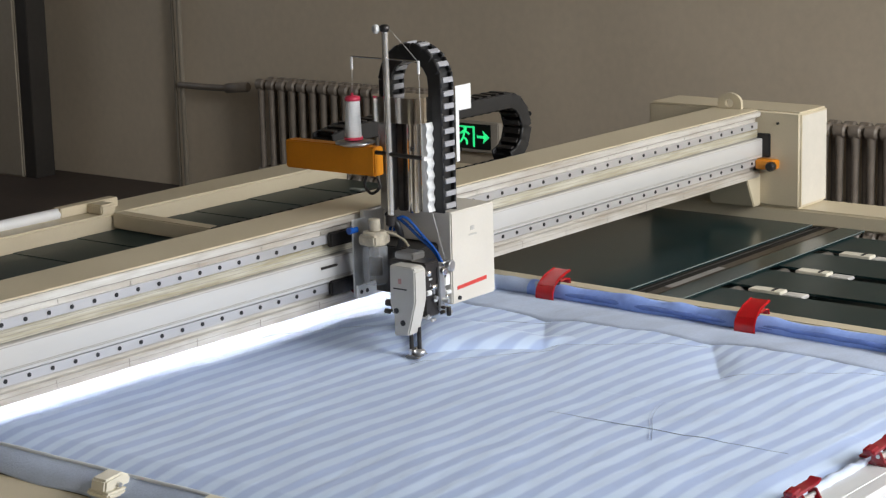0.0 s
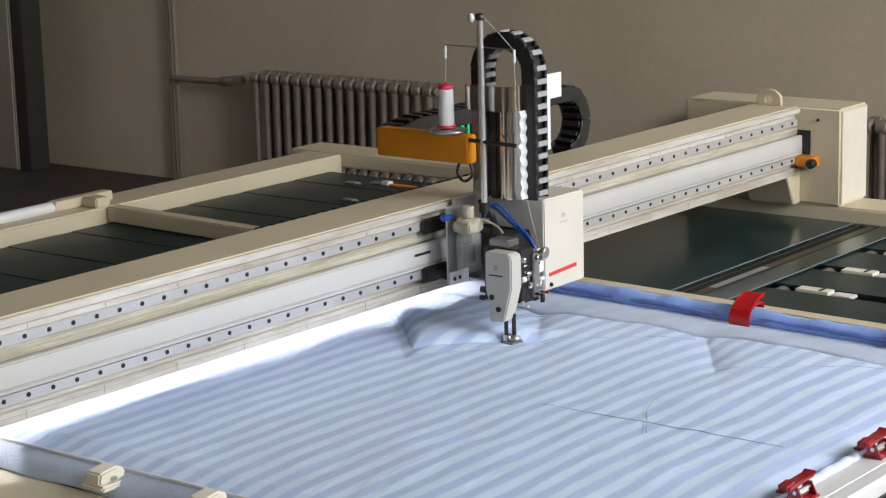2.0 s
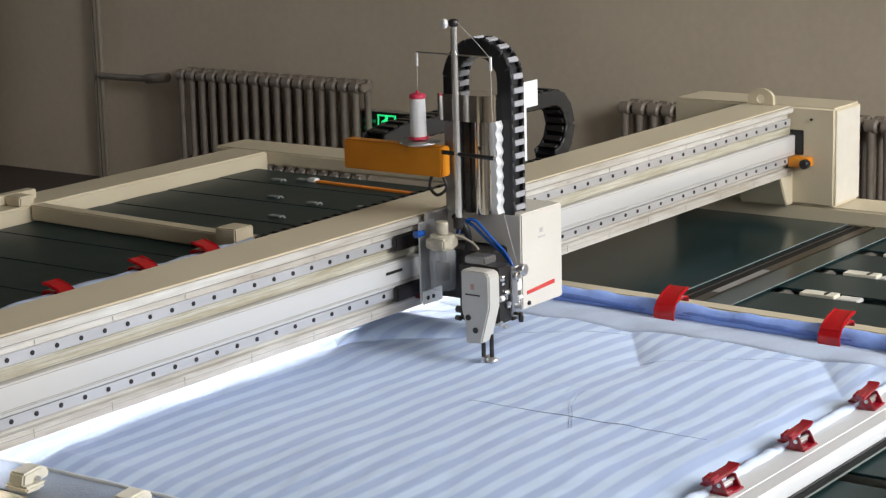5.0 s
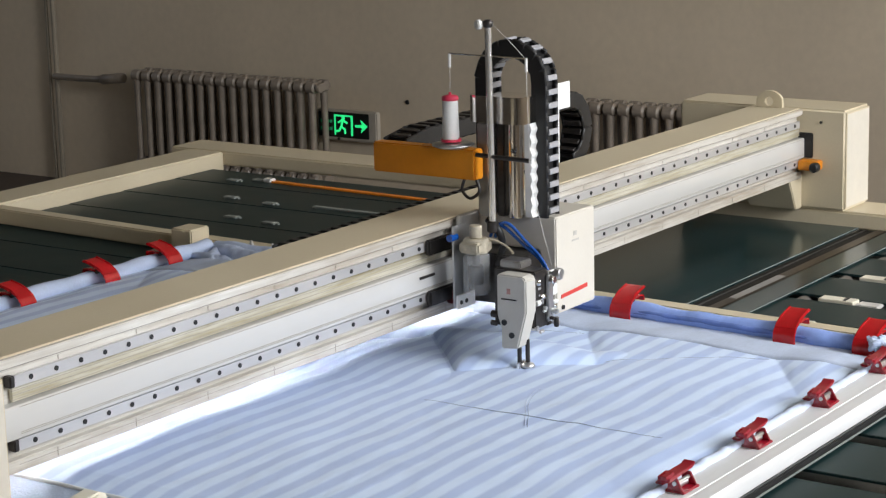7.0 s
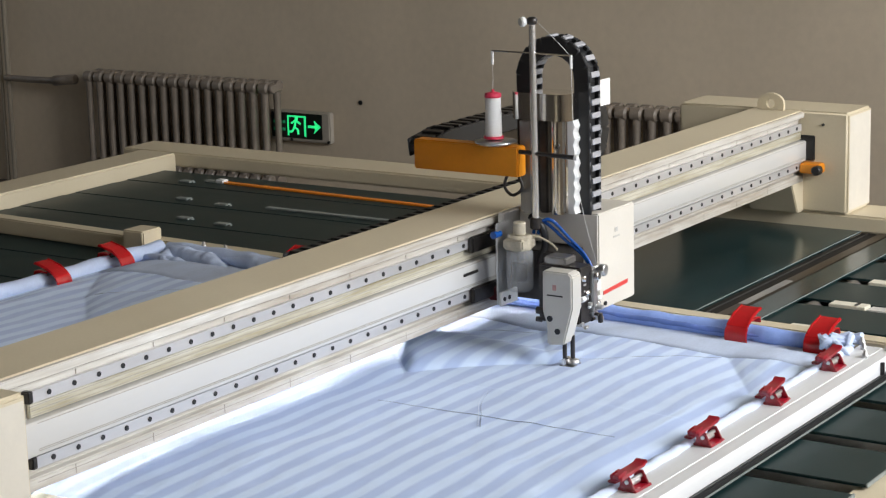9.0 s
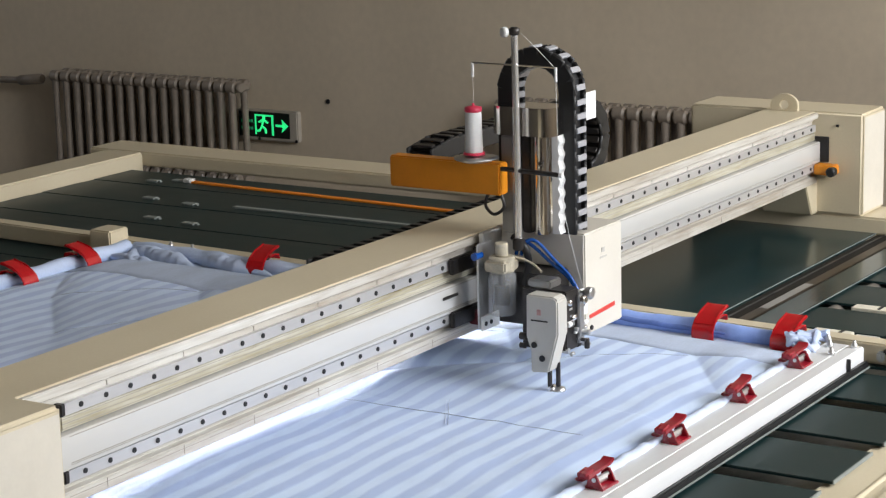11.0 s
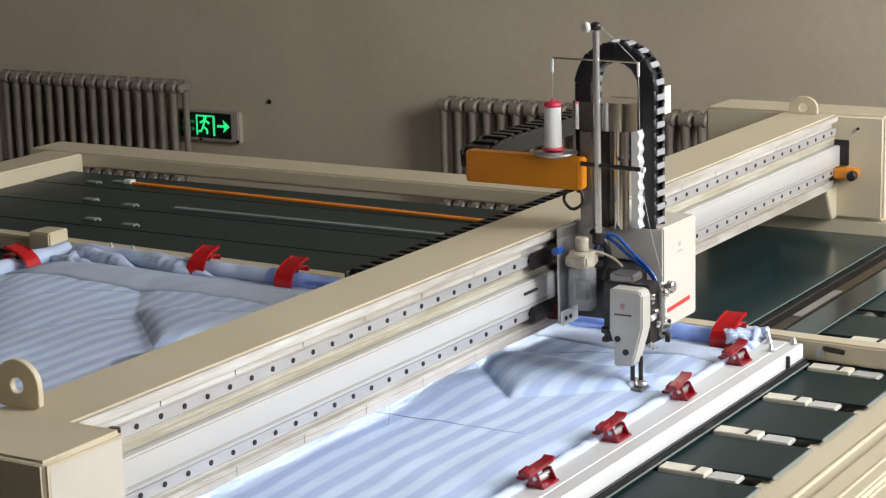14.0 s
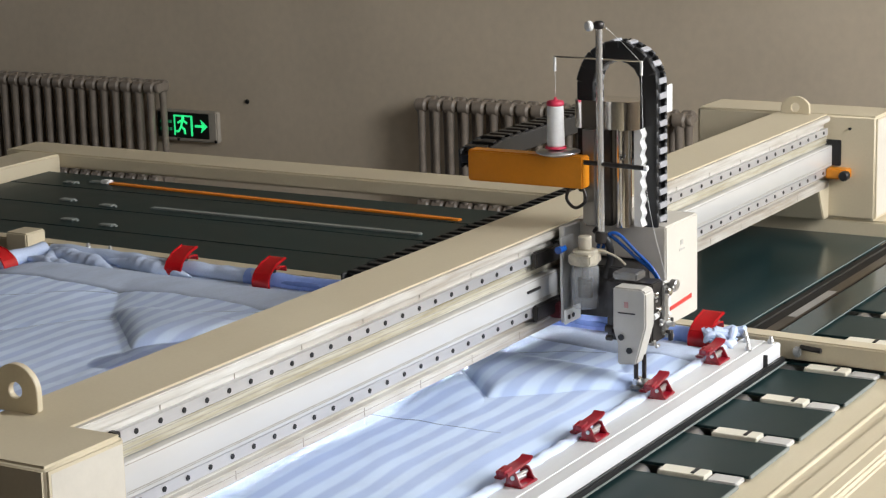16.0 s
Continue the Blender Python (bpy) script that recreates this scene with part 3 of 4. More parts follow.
def roll_along(p, q, r, seed, n=26, taper=False):
    rnd = random.Random(seed)
    p, q = Vector(p), Vector(q)
    pts = [p.lerp(q, i / n) + Vector((rnd.uniform(-1, 1) * r * 0.14, rnd.uniform(-1, 1) * r * 0.14, rnd.uniform(-1, 1) * r * 0.14)) for i in range(n + 1)]
    return tube(pts, lambda t: r * (0.95 + 0.09 * math.sin(t * 17 + seed) * math.cos(t * 41)) * (max(0.05, math.sin(math.pi * t)) ** 0.7 if taper else 1.0), 12)


OF = (3.3, 2.8, ZF)
part("hem", roll_along((xs(1.72) - 0.005, 1.72, ZF - 0.012), (xs(3.04) - 0.005, 3.04, ZF - 0.012), 0.024, 1), BLUECLOTH, quilt, "rolled edge of deeper blue cotton", off=OF)
part("hem", roll_along((xs(3.0) - 0.006, 3.0, ZF - 0.011), (xs(3.72) - 0.005, 3.72, ZF - 0.008), 0.023, 11, 16), PALECLOTH, quilt, "pale crumpled end of the rolled edge", off=OF)
for k, (xa, ya, xb, yb, rr) in enumerate(((4.12, 3.42, 4.2, 3.73, 0.03), (4.06, 3.6, 4.19, 3.7, 0.022), (4.15, 3.2, 4.19, 3.5, 0.026), (4.09, 3.5, 4.12, 3.74, 0.018))):
    part("bulge", roll_along((xa, ya, ZF - 0.016), (xb, yb, ZF - 0.008), rr, 40 + k, 9, True), PALECLOTH, quilt, "pale bunched end of the quilt", off=OF)
# Thin deep blue rolls stand for the shade in the hem's folds.
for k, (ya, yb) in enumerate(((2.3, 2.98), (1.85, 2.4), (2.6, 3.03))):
    part("fold", roll_along((xs(ya) - 0.026, ya, ZF - 0.012 + 0.003 * k), (xs(yb) - 0.022, yb, ZF - 0.004 - 0.002 * k), 0.007, 20 + k, 14, True), FOLDSHADE, quilt, "deep blue roll for a shaded fold of the edge", off=OF)
part("lining", roll_along((xs(1.72) + 0.012, 1.72, ZF - 0.004), (xs(3.7) + 0.012, 3.7, ZF - 0.002), 0.008, 2), PALECLOTH, quilt, off=OF)
part("hem", roll_along((2.45, 3.735, ZF - 0.004), (4.2, 3.735, ZF - 0.002), 0.023, 3), PALECLOTH, quilt, off=OF)
verts, faces = [], []
for j in range(161):
    y = 1.66 + (3.735 - 1.66) * j / 160
    for i in range(13):
        u = i / 12
        w = noise.noise(Vector((u * 2.0, y * 9.0, 2.0)))
        verts.append((2.494 - 0.056 * u - 0.006 * math.sin(math.pi * u) + 0.004 * w - 3.3, y - 2.8, 0.006 - 0.038 * u + 0.004 * math.sin(math.pi * u) + 0.004 * w * u))
for j in range(160):
    for i in range(12):
        k = j * 13 + i
        faces.append((k, k + 13, k + 14, k + 1))
me = bpy.data.meshes.new("hem")
me.from_pydata(verts, [], faces)
me.materials.append(PALECLOTH)
for p in me.polygons:
    p.use_smooth = True
hem = part("hem", me, None, quilt, "pale blue cloth draped over the near rail")
sol = hem.modifiers.new("thickness", "SOLIDIFY")
sol.thickness, sol.offset = 0.003, -1
FRONTCLOTH = mat("pale_puckered_cotton", (0.6, 0.69, 0.86), 0.8, var=0.12, scale=14, fine=200, bump=0.3, dist=0.003)
WHITECLOTH = mat("white_cotton", (0.76, 0.81, 0.88), 0.8, var=0.08, scale=12, fine=200, bump=0.3, dist=0.003)
part("hem", roll_along((2.45, 1.668, ZF - 0.002), (4.08, 1.668, ZF - 0.003), 0.013, 5, 90), FRONTCLOTH, quilt, "pale puckered cloth along the front edge", off=OF)
part("piping", roll_along((2.49, 1.67, ZF + 0.006), (2.49, 3.73, ZF + 0.006), 0.004, 6, 60), WHITECLOTH, quilt, "white piping along the near edge", off=OF)
# Dark blue-grey for stitches, and for the shade in crease and pleat.
THREADSHADE = mat("thread_and_crease_shade", (0.36, 0.43, 0.56), 0.7, var=0.1, scale=40, fine=200)
line = [(3.246 + 0.0004 * k, 2.33 - k * 0.045) for k in range(13)]
part("crease", tube([(x - 3.3, y - 2.8, quilt_height(x, y) + 0.0006) for x, y in line], lambda t: 0.0008 * (1 - 0.5 * abs(2 * t - 1)), 6), THREADSHADE, quilt, "thin dark line for the crease's shade")
# Border cloth, its grey also deepening the shade of the sloping margin.
BORDERCLOTH = mat("grey_blue_border_shaded", (0.5, 0.58, 0.74), 0.85, var=0.16, scale=16, fine=200, bump=0.3, stretch=(0.3, 1, 1), dist=0.003)
verts, faces = [], []
for j in range(201):
    y = 1.68 + (3.70 - 1.68) * j / 200
    x0 = 3.9 + 0.008 * math.sin(9 * y) + 0.004 * math.sin(31 * y)
    for i in range(13):
        x = x0 + (xs(y) - 0.02 - x0) * i / 12
        verts.append((x - 3.3, y - 2.8, quilt_height(x, y) + 0.0022 - 0.0014 * (i == 0)))
for j in range(200):
    for i in range(12):
        a = j * 13 + i
        faces.append((a, a + 1, a + 14, a + 13))
me = bpy.data.meshes.new("border")
me.from_pydata(verts, [], faces)
me.materials.append(BORDERCLOTH)
for p in me.polygons:
    p.use_smooth = True
border = part("border", me, None, quilt, "grey-blue border cloth with slope shade in its colour")
sol = border.modifiers.new("thickness", "SOLIDIFY")
sol.thickness, sol.offset = 0.0015, -1
# Pale and dark tubes paint the pleat's lit edge and its shade.
LITFOLD = mat("lit_fold_edge", (0.7, 0.78, 0.93), 0.7, var=0.1, scale=40, fine=200)
for dx, m, name in ((0.0, LITFOLD, "pleat"), (0.006, THREADSHADE, "pleat_shadow")):
    pts = [(3.19, 2.056), (3.25, 2.092), (3.32, 2.136), (3.385, 2.163), (3.42, 2.168)]
    part(name, tube([(x - 3.3, y - dx - 2.8, quilt_height(x, y - dx) + 0.0004) for x, y in pts], lambda t: 0.0006 * (1 - 0.7 * t), 6), m, quilt)
# stitches along the sewn lines
for s in SEAMS:
    if s[4] < 0.5 and s[3] > 1.7:
        ln = [(s[0] + (s[2] - s[0]) * k / 12, s[1] + (s[3] - s[1]) * k / 12) for k in range(13)]
        part("stitch_line", tube([(x - 3.3, y - 2.8, quilt_height(x, y) + 0.0002) for x, y in ln], 0.0006, 5), THREADSHADE, quilt)
crump = thing("bunched_cloth", 4.16, 1.735, ZF, "crumpled blue cloth at the frame's corner", "cloth")
crump.location = (4.1, 1.71, ZF - 0.005)
rnd = random.Random(9)
bm = None
for i in range(16):
    a = Vector((rnd.uniform(-0.05, 0.04), rnd.uniform(-0.03, 0.03), 0.004))
    bm = tube([a, a + Vector((rnd.uniform(-0.03, 0.03), rnd.uniform(-0.03, 0.03), 0.016)), a + Vector((rnd.uniform(-0.04, 0.04), rnd.uniform(-0.04, 0.04), 0.0))], lambda t: 0.0095 * max(0.08, math.sin(math.pi * t)) ** 0.6, 8, bm)
part("folds", bm, PALECLOTH, crump)


# ---- clamps ----
def big_clamp(m, label):
    """Bent red plate that hugs the roll, with a flat handle."""
    c = thing("spring_clamp", 0, 0, 0, label, "clamp", "large red clamps")
    w = 0.027

    def strip(pts, t):
        """Closed outline of a bent plate of thickness t."""
        ins = []
        for i, p in enumerate(pts):
            a, q = Vector(pts[max(i - 1, 0)]), Vector(pts[min(i + 1, len(pts) - 1)])
            d = (q - a).normalized()
            ins.append((p[0] + d.y * t, p[1] - d.x * t))
        return list(pts) + ins[::-1]
    part("jaw", prism(strip([(-0.05, -0.036), (-0.057, -0.024), (-0.06, -0.01), (-0.058, 0.003), (-0.051, 0.014)], 0.005), "y", -w, w, 0.0012), RED, c)
    hd = part("handle", prism(strip([(-0.051, 0.0142), (-0.041, 0.023), (-0.022, 0.033), (0.004, 0.041), (0.024, 0.045)], 0.004), "y", -w, w, 0.0012), RED, c)
    for s in (-1, 1):
        part("rib", prism(strip([(-0.046, 0.021), (-0.022, 0.0365), (0.021, 0.0475)], 0.004), "y", s * w * 0.86 - 0.0015, s * w * 0.86 + 0.0015, 0.0005), RED, hd)
    part("spring", rod((-0.012, -0.014, 0.018), (-0.012, 0.014, 0.018), 0.007, 10), DARKSTEEL, c)
    part("lower_jaw", prism(strip([(-0.012, 0.022), (0.012, 0.025), (0.03, 0.022), (0.034, 0.008)], 0.004), "y", -w * 0.75, w * 0.75, 0.001), RED, c)
    c.matrix_basis = m
    return c


first = big_clamp(pose(xs(2.966), 2.966, ZF), "glossy red plastic clamp gripping the rolled fabric edge")
for y in (3.256, 2.376, 1.941, 1.746):
    copy_thing(first, pose(xs(y), y, ZF, 0, 0, random.uniform(-4, 4)))
for x in (4.0, 3.76, 3.46, 3.16, 2.86, 2.6):
    copy_thing(first, pose(x, 3.73, ZF + 0.002, 0, 0, 90 + random.uniform(-4, 4)))


def front_clamp(m):
    c = thing("toggle_clamp", 0, 0, 0, "small crimson toggle clamp on the aluminium front rail", "clamp", "front toggle clamps")
    part("base", box(-0.026, 0.03, -0.026, 0.012, 0.0, 0.005, 0.0015), DARKRED, c)
    for x in (-0.026, 0.021):
        part("cheek", prism([(-0.024, 0.005), (0.008, 0.005), (0.004, 0.026), (-0.012, 0.028)], "x", x, x + 0.004, 0.001), DARKRED, c)
    part("pin", rod((-0.028, -0.008, 0.018), (0.027, -0.008, 0.018), 0.004, 8), BRUSHED, c)
    part("spring", rod((-0.017, -0.006, 0.012), (0.015, -0.006, 0.012), 0.0065, 10), BRUSHED, c)
    part("lip", box(-0.03, 0.034, 0.012, 0.03, 0.012, 0.017, 0.002), DARKRED, c)
    bm = prism([(-0.048, 0.024), (-0.03, 0.026), (0.0, 0.029), (0.03, 0.031), (0.04, 0.036), (0.041, 0.042), (0.03, 0.037), (0.0, 0.0355), (-0.03, 0.034), (-0.048, 0.034)], "y", -0.011, 0.013, 0.0015)
    arm = part("arm", bm, DARKRED, c)
    part("grip", prism([(-0.054, 0.03), (-0.026, 0.034), (-0.026, 0.04), (-0.054, 0.037)], "y", -0.008, 0.01, 0.001), DARKRED, arm)
    c.matrix_basis = m 
    return c


first = front_clamp(pose(3.918, 1.645, ZF))
for x in (3.636, 3.334, 3.042, 2.75, 2.46):
    copy_thing(first, pose(x, 1.645, ZF, 0, 0, random.uniform(-5, 5)))


def latch(m):
    c = thing("rail_latch", 0, 0, 0, "cream plastic latch on the near side rail", "latch", "rail latches")
    part("base", box(-0.035, 0.035, -0.03, 0.03, 0, 0.012, 0.004), CREAMPLASTIC, c)
    part("lever", prism([(-0.035, 0.01), (0.03, 0.012), (0.034, 0.03), (0.012, 0.04), (-0.03, 0.034)], "y", -0.02, 0.02, 0.004), CREAMPLASTIC, c)
    part("pin", rod((0.0, -0.027, 0.02), (0.0, 0.027, 0.02), 0.005, 8), BRUSHED, c)
    c.matrix_basis = m
    return c


first = latch(pose(2.45, 2.75, ZF - 0.018))
for y in (2.49, 2.23, 1.97, 3.25):
    copy_thing(first, pose(2.45, y, ZF - 0.018))


# ---- gantry ----
GX = 3.8
gantry = thing("gantry", GX, 3.0, ZF, "cream gantry beam with twin steel rails across the bed", "gantry")
OG = (GX, 0, 0)
gp = lambda name, bm, m, label="": part(name, bm, m, gantry, label, off=OG)
X0, X1 = 2.2, 5.42
FADEDLINE = mat("scored_joint", (0.33, 0.305, 0.26), 0.6, var=0.2, scale=60, fine=200)
gp("beam", prism([(0.15, 0.289), (-0.004, 0.289), (-0.004, 0.274), (0.014, 0.266), (0.014, 0.112), (-0.002, 0.11), (-0.002, 0.088), (0.012, 0.088), (0.012, 0.1), (0.15, 0.1)], "x", X0, X1, 0.002), CREAM_LIT_WORN, "cream painted beam, oily below the upper rail")
gp("top_plate", box(X0, X1, 0.005, 0.152, 0.289, 0.2925, 0.0015), CREAM)
for z in (0.248, 0.136):
    rail = gp("guide_rail", prism([(-0.004, z - 0.01), (0.0, z - 0.01), (0.014, z - 0.007), (0.014, z + 0.007), (0.0, z + 0.01), (-0.004, z + 0.01)], "x", 2.33, 5.40, 0.0), STEEL, "ground steel linear guide rail")
    bolt = mesh_of("bolt", rod((0, -0.0005, 0), (0, 0.003, 0), 0.0048, 10), BLACK)
    for i in range(51):
        shared("bolt", bolt, rail, pose(2.367 + 0.06 * i - GX, -0.0052, z))
    gp("rail_stop", box(2.318, 2.33, -0.006, 0.012, z - 0.0105, z + 0.0105, 0.002), DARKSTEEL)
gp("score_line", box(2.33, 5.42, 0.0125, 0.0142, 0.1472, 0.1484, 0), FADEDLINE)
for z, y in ((0.2125, 0.006), (0.2205, 0.006), (0.2285, 0.006), (0.1565, -0.01), (0.1595, -0.01), (0.2035, -0.01), (0.2665, 0.014), (0.101, -0.002)):
    gp("score_line", box(2.33, 5.42, y - 0.0007, y + 0.0004, z, z + 0.0009, 0), FADEDLINE)
gp("belt_cover", prism([(0.013, 0.149), (-0.008, 0.149), (-0.01, 0.152), (-0.01, 0.204), (-0.007, 0.207), (0.013, 0.207)], "x", 2.2, 5.45, 0.0), WHITE_COVER, "white aluminium belt cover")
gp("oil_channel", box(2.33, 5.42, 0.006, 0.0138, 0.209, 0.234, 0.002), OILY, "oil-stained cream strip under the rail")
seam = mesh_of("joint_line", box(-0.0005, 0.0005, 0.0125, 0.0142, -0.03, 0.03, 0), FADEDLINE)
for i in range(15):
    shared("joint_line", seam, gantry, pose(2.45 + i * 0.197 - GX, 0, 0.245))
seam = mesh_of("joint_line", box(-0.0005, 0.0005, -0.0029, -0.002, 0.092, 0.108, 0), FADEDLINE)
for i in range(15):
    shared("joint_line", seam, gantry, pose(2.42 + i * 0.197 - GX, 0, 0))
# Housing and lip are unseen additions; the lip cuts the strip's light sharply.
gp("under_housing", box(X0, X1, 0.152, 0.30, 0.11, 0.2, 0.003), CREAM)
gp("light_cutoff_lip", box(X0, X1, 0.158, 0.161, 0.046, 0.11, 0.0005), ALU)
gp("led_strip", box(2.3, 4.06, 0.258, 0.262, 0.104, 0.109, 0.001), LED, "bright white lamp strip under the beam")
gp("cable_tray", box(2.6, 5.3, 0.155, 0.235, 0.22, 0.236, 0.002), CREAM)


LABEL = mat("off_white_label", (0.64, 0.6, 0.52), 0.5, var=0.06, scale=20, fine=150)


# end blocks
def end_block(x0, x1, y0, y1, z0, z1, right):
    b = gp("end_block", box(x0, x1, y0, y1, z0, z1, 0.007, seg=3), CREAM)
    part("sticker", box(x0 + 0.012, x1 - 0.008, y0 - 0.0004, y0 + 0.0005, z0 + 0.01, z1 - 0.012, 0.0003), LABEL, b, "blank white label plate", off=OG)
    return b


rb = end_block(5.425, 5.597, -0.135, 0.396, 0.0, 0.292, True)
lb = end_block(2.03, 2.203, -0.12, 0.396, 0.0, 0.306, False)
part("socket", box(5.419, 5.43, -0.035, 0.012, 0.15, 0.222, 0.002), BLACK, rb, "dark slot round the belt cover", off=OG)
part("buffer_mount", box(5.385, 5.428, -0.065, -0.005, 0.118, 0.146, 0.003), ORANGE, rb, "orange buffer bracket", off=OG)
part("buffer", rod((5.37, -0.06, 0.13), (5.395, -0.06, 0.13), 0.014, 14, bevel=0.003), BLACK, rb, off=OG)
part("bolt", rod((5.419, -0.06, 0.255), (5.427, -0.06, 0.255), 0.004, 8), BLACK, rb, off=OG)
gp("gusset", prism([(5.34, 0.1), (5.43, 0.1), (5.43, 0.0), (5.39, 0.0)], "y", 0.0, 0.15, 0.003), CREAM)


def lifting_eye(x, y, r, z, hc, rh, hole):
    """Plate with a round hole: half width r, hole centre at hc, arch of height rh above it."""
    b = bmesh.new()
    n = 32
    outer, inner = [], []
    for i in range(n):
        a = 2 * math.pi * i / n
        ca, sa = math.cos(a), math.sin(a)
        if sa >= 0:
            o = (y + r * ca, z + hc + rh * sa)
        else:
            k = min(r / max(abs(ca), 1e-6), hc / max(abs(sa), 1e-6))
            o = (y + k * ca, z + hc + k * sa)
        outer.append(o)
        inner.append((y + hole * ca, z + hc + hole * sa))
    vs = [[b.verts.new((x + d, p[0], p[1])) for p in ring] for d in (-0.006, 0.006) for ring in (outer, inner)]
    for i in range(n):
        j = (i + 1) % n
        b.faces.new((vs[0][i], vs[1][i], vs[1][j], vs[0][j]))
        b.faces.new((vs[2][i], vs[2][j], vs[3][j], vs[3][i]))
        b.faces.new((vs[0][i], vs[0][j], vs[2][j], vs[2][i]))
        b.faces.new((vs[1][i], vs[3][i], vs[3][j], vs[1][j]))
    bmesh.ops.recalc_face_normals(b, faces=b.faces)
    finish(b, 0.001)
    gp("lifting_eye", b, CREAM)


lifting_eye(5.40, 0.09, 0.041, 0.2925, 0.018, 0.031, 0.013)
lifting_eye(2.257, 0.128, 0.043, 0.2925, 0.034, 0.041, 0.013)


# ---- chain ----
def chain_path(pts, half_w, half_t, axis, parent, off, step=0.03, bar=None):
    """Links along a path; the chain's width lies along axis."""
    pts = [Vector(p) for p in pts]
    seg = [(pts[i + 1] - pts[i]).length for i in range(len(pts) - 1)]
    total, out = sum(seg), []
    d = step / 2
    while d < total:
        a, i = d, 0
        while i < len(seg) - 1 and a > seg[i]:
            a -= seg[i]
            i += 1
        out.append((pts[i].lerp(pts[i + 1], a / seg[i]), (pts[i + 1] - pts[i]).normalized()))
        d += step
    w = Vector(axis)
    side = bmesh.new()
    for s in (-1, 1):
        box(s * half_w - 0.004, s * half_w + 0.004, -step * 0.62, step * 0.62, -half_t, half_t, 0.003, side, seg=1)
    box(-half_w, half_w, -step * 0.16, step * 0.16, -half_t * 0.7, half_t * 0.7, 0.002, side, seg=1)
    box(-half_w, half_w, -step * 0.6, step * 0.6, -half_t * 0.45, half_t * 0.45, 0.001, side, seg=1)
    me_link = mesh_of("link", side, BLACK)
    me_bar = mesh_of("crossbar", box(-half_w * 0.86, half_w * 0.86, -step * 0.22, step * 0.22, -0.003, 0.003, 0.0015, seg=1), bar or LINKGREY)
    for p, t in out:
        n = w.cross(t)
        m = Matrix((w, t, n)).transposed().to_4x4()
        m.translation = p - Vector(off)
        l = shared("link", me_link, parent, m)
        for s in (-1, 1):
            shared("crossbar", me_bar, l, pose(0, 0, s * half_t))


def arc(cy, cz, r, a0, a1, n=14):
    return [(cy + r * math.cos(math.radians(a0 + (a1 - a0) * i / n)), cz + r * math.sin(math.radians(a0 + (a1 - a0) * i / n))) for i in range(n + 1)]


# lower run of the long chain, on the tray behind the beam
chain_path([(3.3, 0.195, 0.254), (4.42, 0.195, 0.254)], 0.03, 0.021, (0, 1, 0), gantry, OG, 0.036, BLACK)
# upper run and loop: it rolls at half the head's travel
LX = 4.395
chain = thing("cable_chain", LX, 3.0, ZF + 0.37, "black plastic cable chain looping behind the gantry", "cable chain")
chain_path([(3.69, 0.195, 0.425), (3.77, 0.195, 0.438)] + [(LX + p[0], 0.195, p[1]) for p in arc(0, 0.36, 0.078, 90, -90)], 0.03, 0.021, (0, 1, 0), chain, (LX, 0, 0.37), 0.036, DARKSTEEL)


# ---- sewing head ----
head = thing("sewing_head", 3.7, 3.0, ZF, "white quilting head carriage with cable arch riding on the gantry", "sewing head")
hp = lambda name, bm, m, label="": part(name, bm, m, head, label)
COVER = mat("off_white_sheet_metal", (0.66, 0.62, 0.545), 0.4, var=0.05, scale=8, fine=150, bump=0.04, dist=0.0006)
PRINTRED = mat("bright_red_print", (0.62, 0.05, 0.04), 0.5, var=0.15, scale=40, fine=200)
FADED = mat("faded_grey_print", (0.5, 0.48, 0.44), 0.5, var=0.2, scale=90, fine=300)
cover = hp("cover", prism([(-0.228, 0.088), (-0.228, 0.302), (-0.016, 0.302), (-0.016, 0.228), (-0.185, 0.228), (-0.195, 0.088)], "x", -0.03, 0.133, 0.003), COVER, "cream sheet metal cover")
part("stripe", prism([(-0.012, 0.12), (0.098, 0.125), (0.098, 0.134), (-0.012, 0.128)], "y", -0.2295, -0.228, 0), PRINTRED, cover, "red printed stripe")
part("emblem", box(0.042, 0.056, -0.2288, -0.228, 0.25, 0.26, 0), FADED, cover, "faint grey emblem bars")
part("lettering", box(0.036, 0.064, -0.2288, -0.228, 0.238, 0.242, 0), FADED, cover, "faint bar of lettering")
part("screw", rod((-0.006, -0.232, 0.1), (-0.006, -0.227, 0.1), 0.005, 8), BLACK, cover)
hp("back_plate", box(-0.1, 0.12, -0.03, -0.016, 0.1, 0.3, 0.002), BRUSHED)
hp("inner_frame", box(-0.1, 0.11, -0.19, -0.03, 0.115, 0.225, 0.003), DARKSTEEL)
for z in (0.247, 0.135):
    for x in (-0.09, 0.05):
        hp("slide_block", box(x, x + 0.07, -0.016, 0.006, z - 0.018, z + 0.018, 0.003), DARKSTEEL)
# motor column
GUNMETAL = mat("satin_grey_steel", (0.3, 0.295, 0.29), 0.36, 0.85, var=0.15, scale=12, fine=200, bump=0.05, stretch=(1, 1, 0.1))
cap = [(cx + 0.028 * math.cos(radians(a)), cy + 0.028 * math.sin(radians(a))) for cx, cy, a0 in ((-0.043, -0.07, 0), (-0.064, -0.07, 90), (-0.064, -0.158, 180), (-0.043, -0.158, 270)) for a in range(a0, a0 + 91, 15)]
hp("cap", prism(cap, "z", 0.508, 0.566, 0.0), CHROME, "polished chrome cap")
hp("column", box(-0.08, -0.045, -0.095, -0.06, 0.3, 0.508, 0.006), GUNMETAL)
hp("column", box(-0.06, -0.03, -0.12, -0.098, 0.3, 0.508, 0.003), DARKSTEEL)
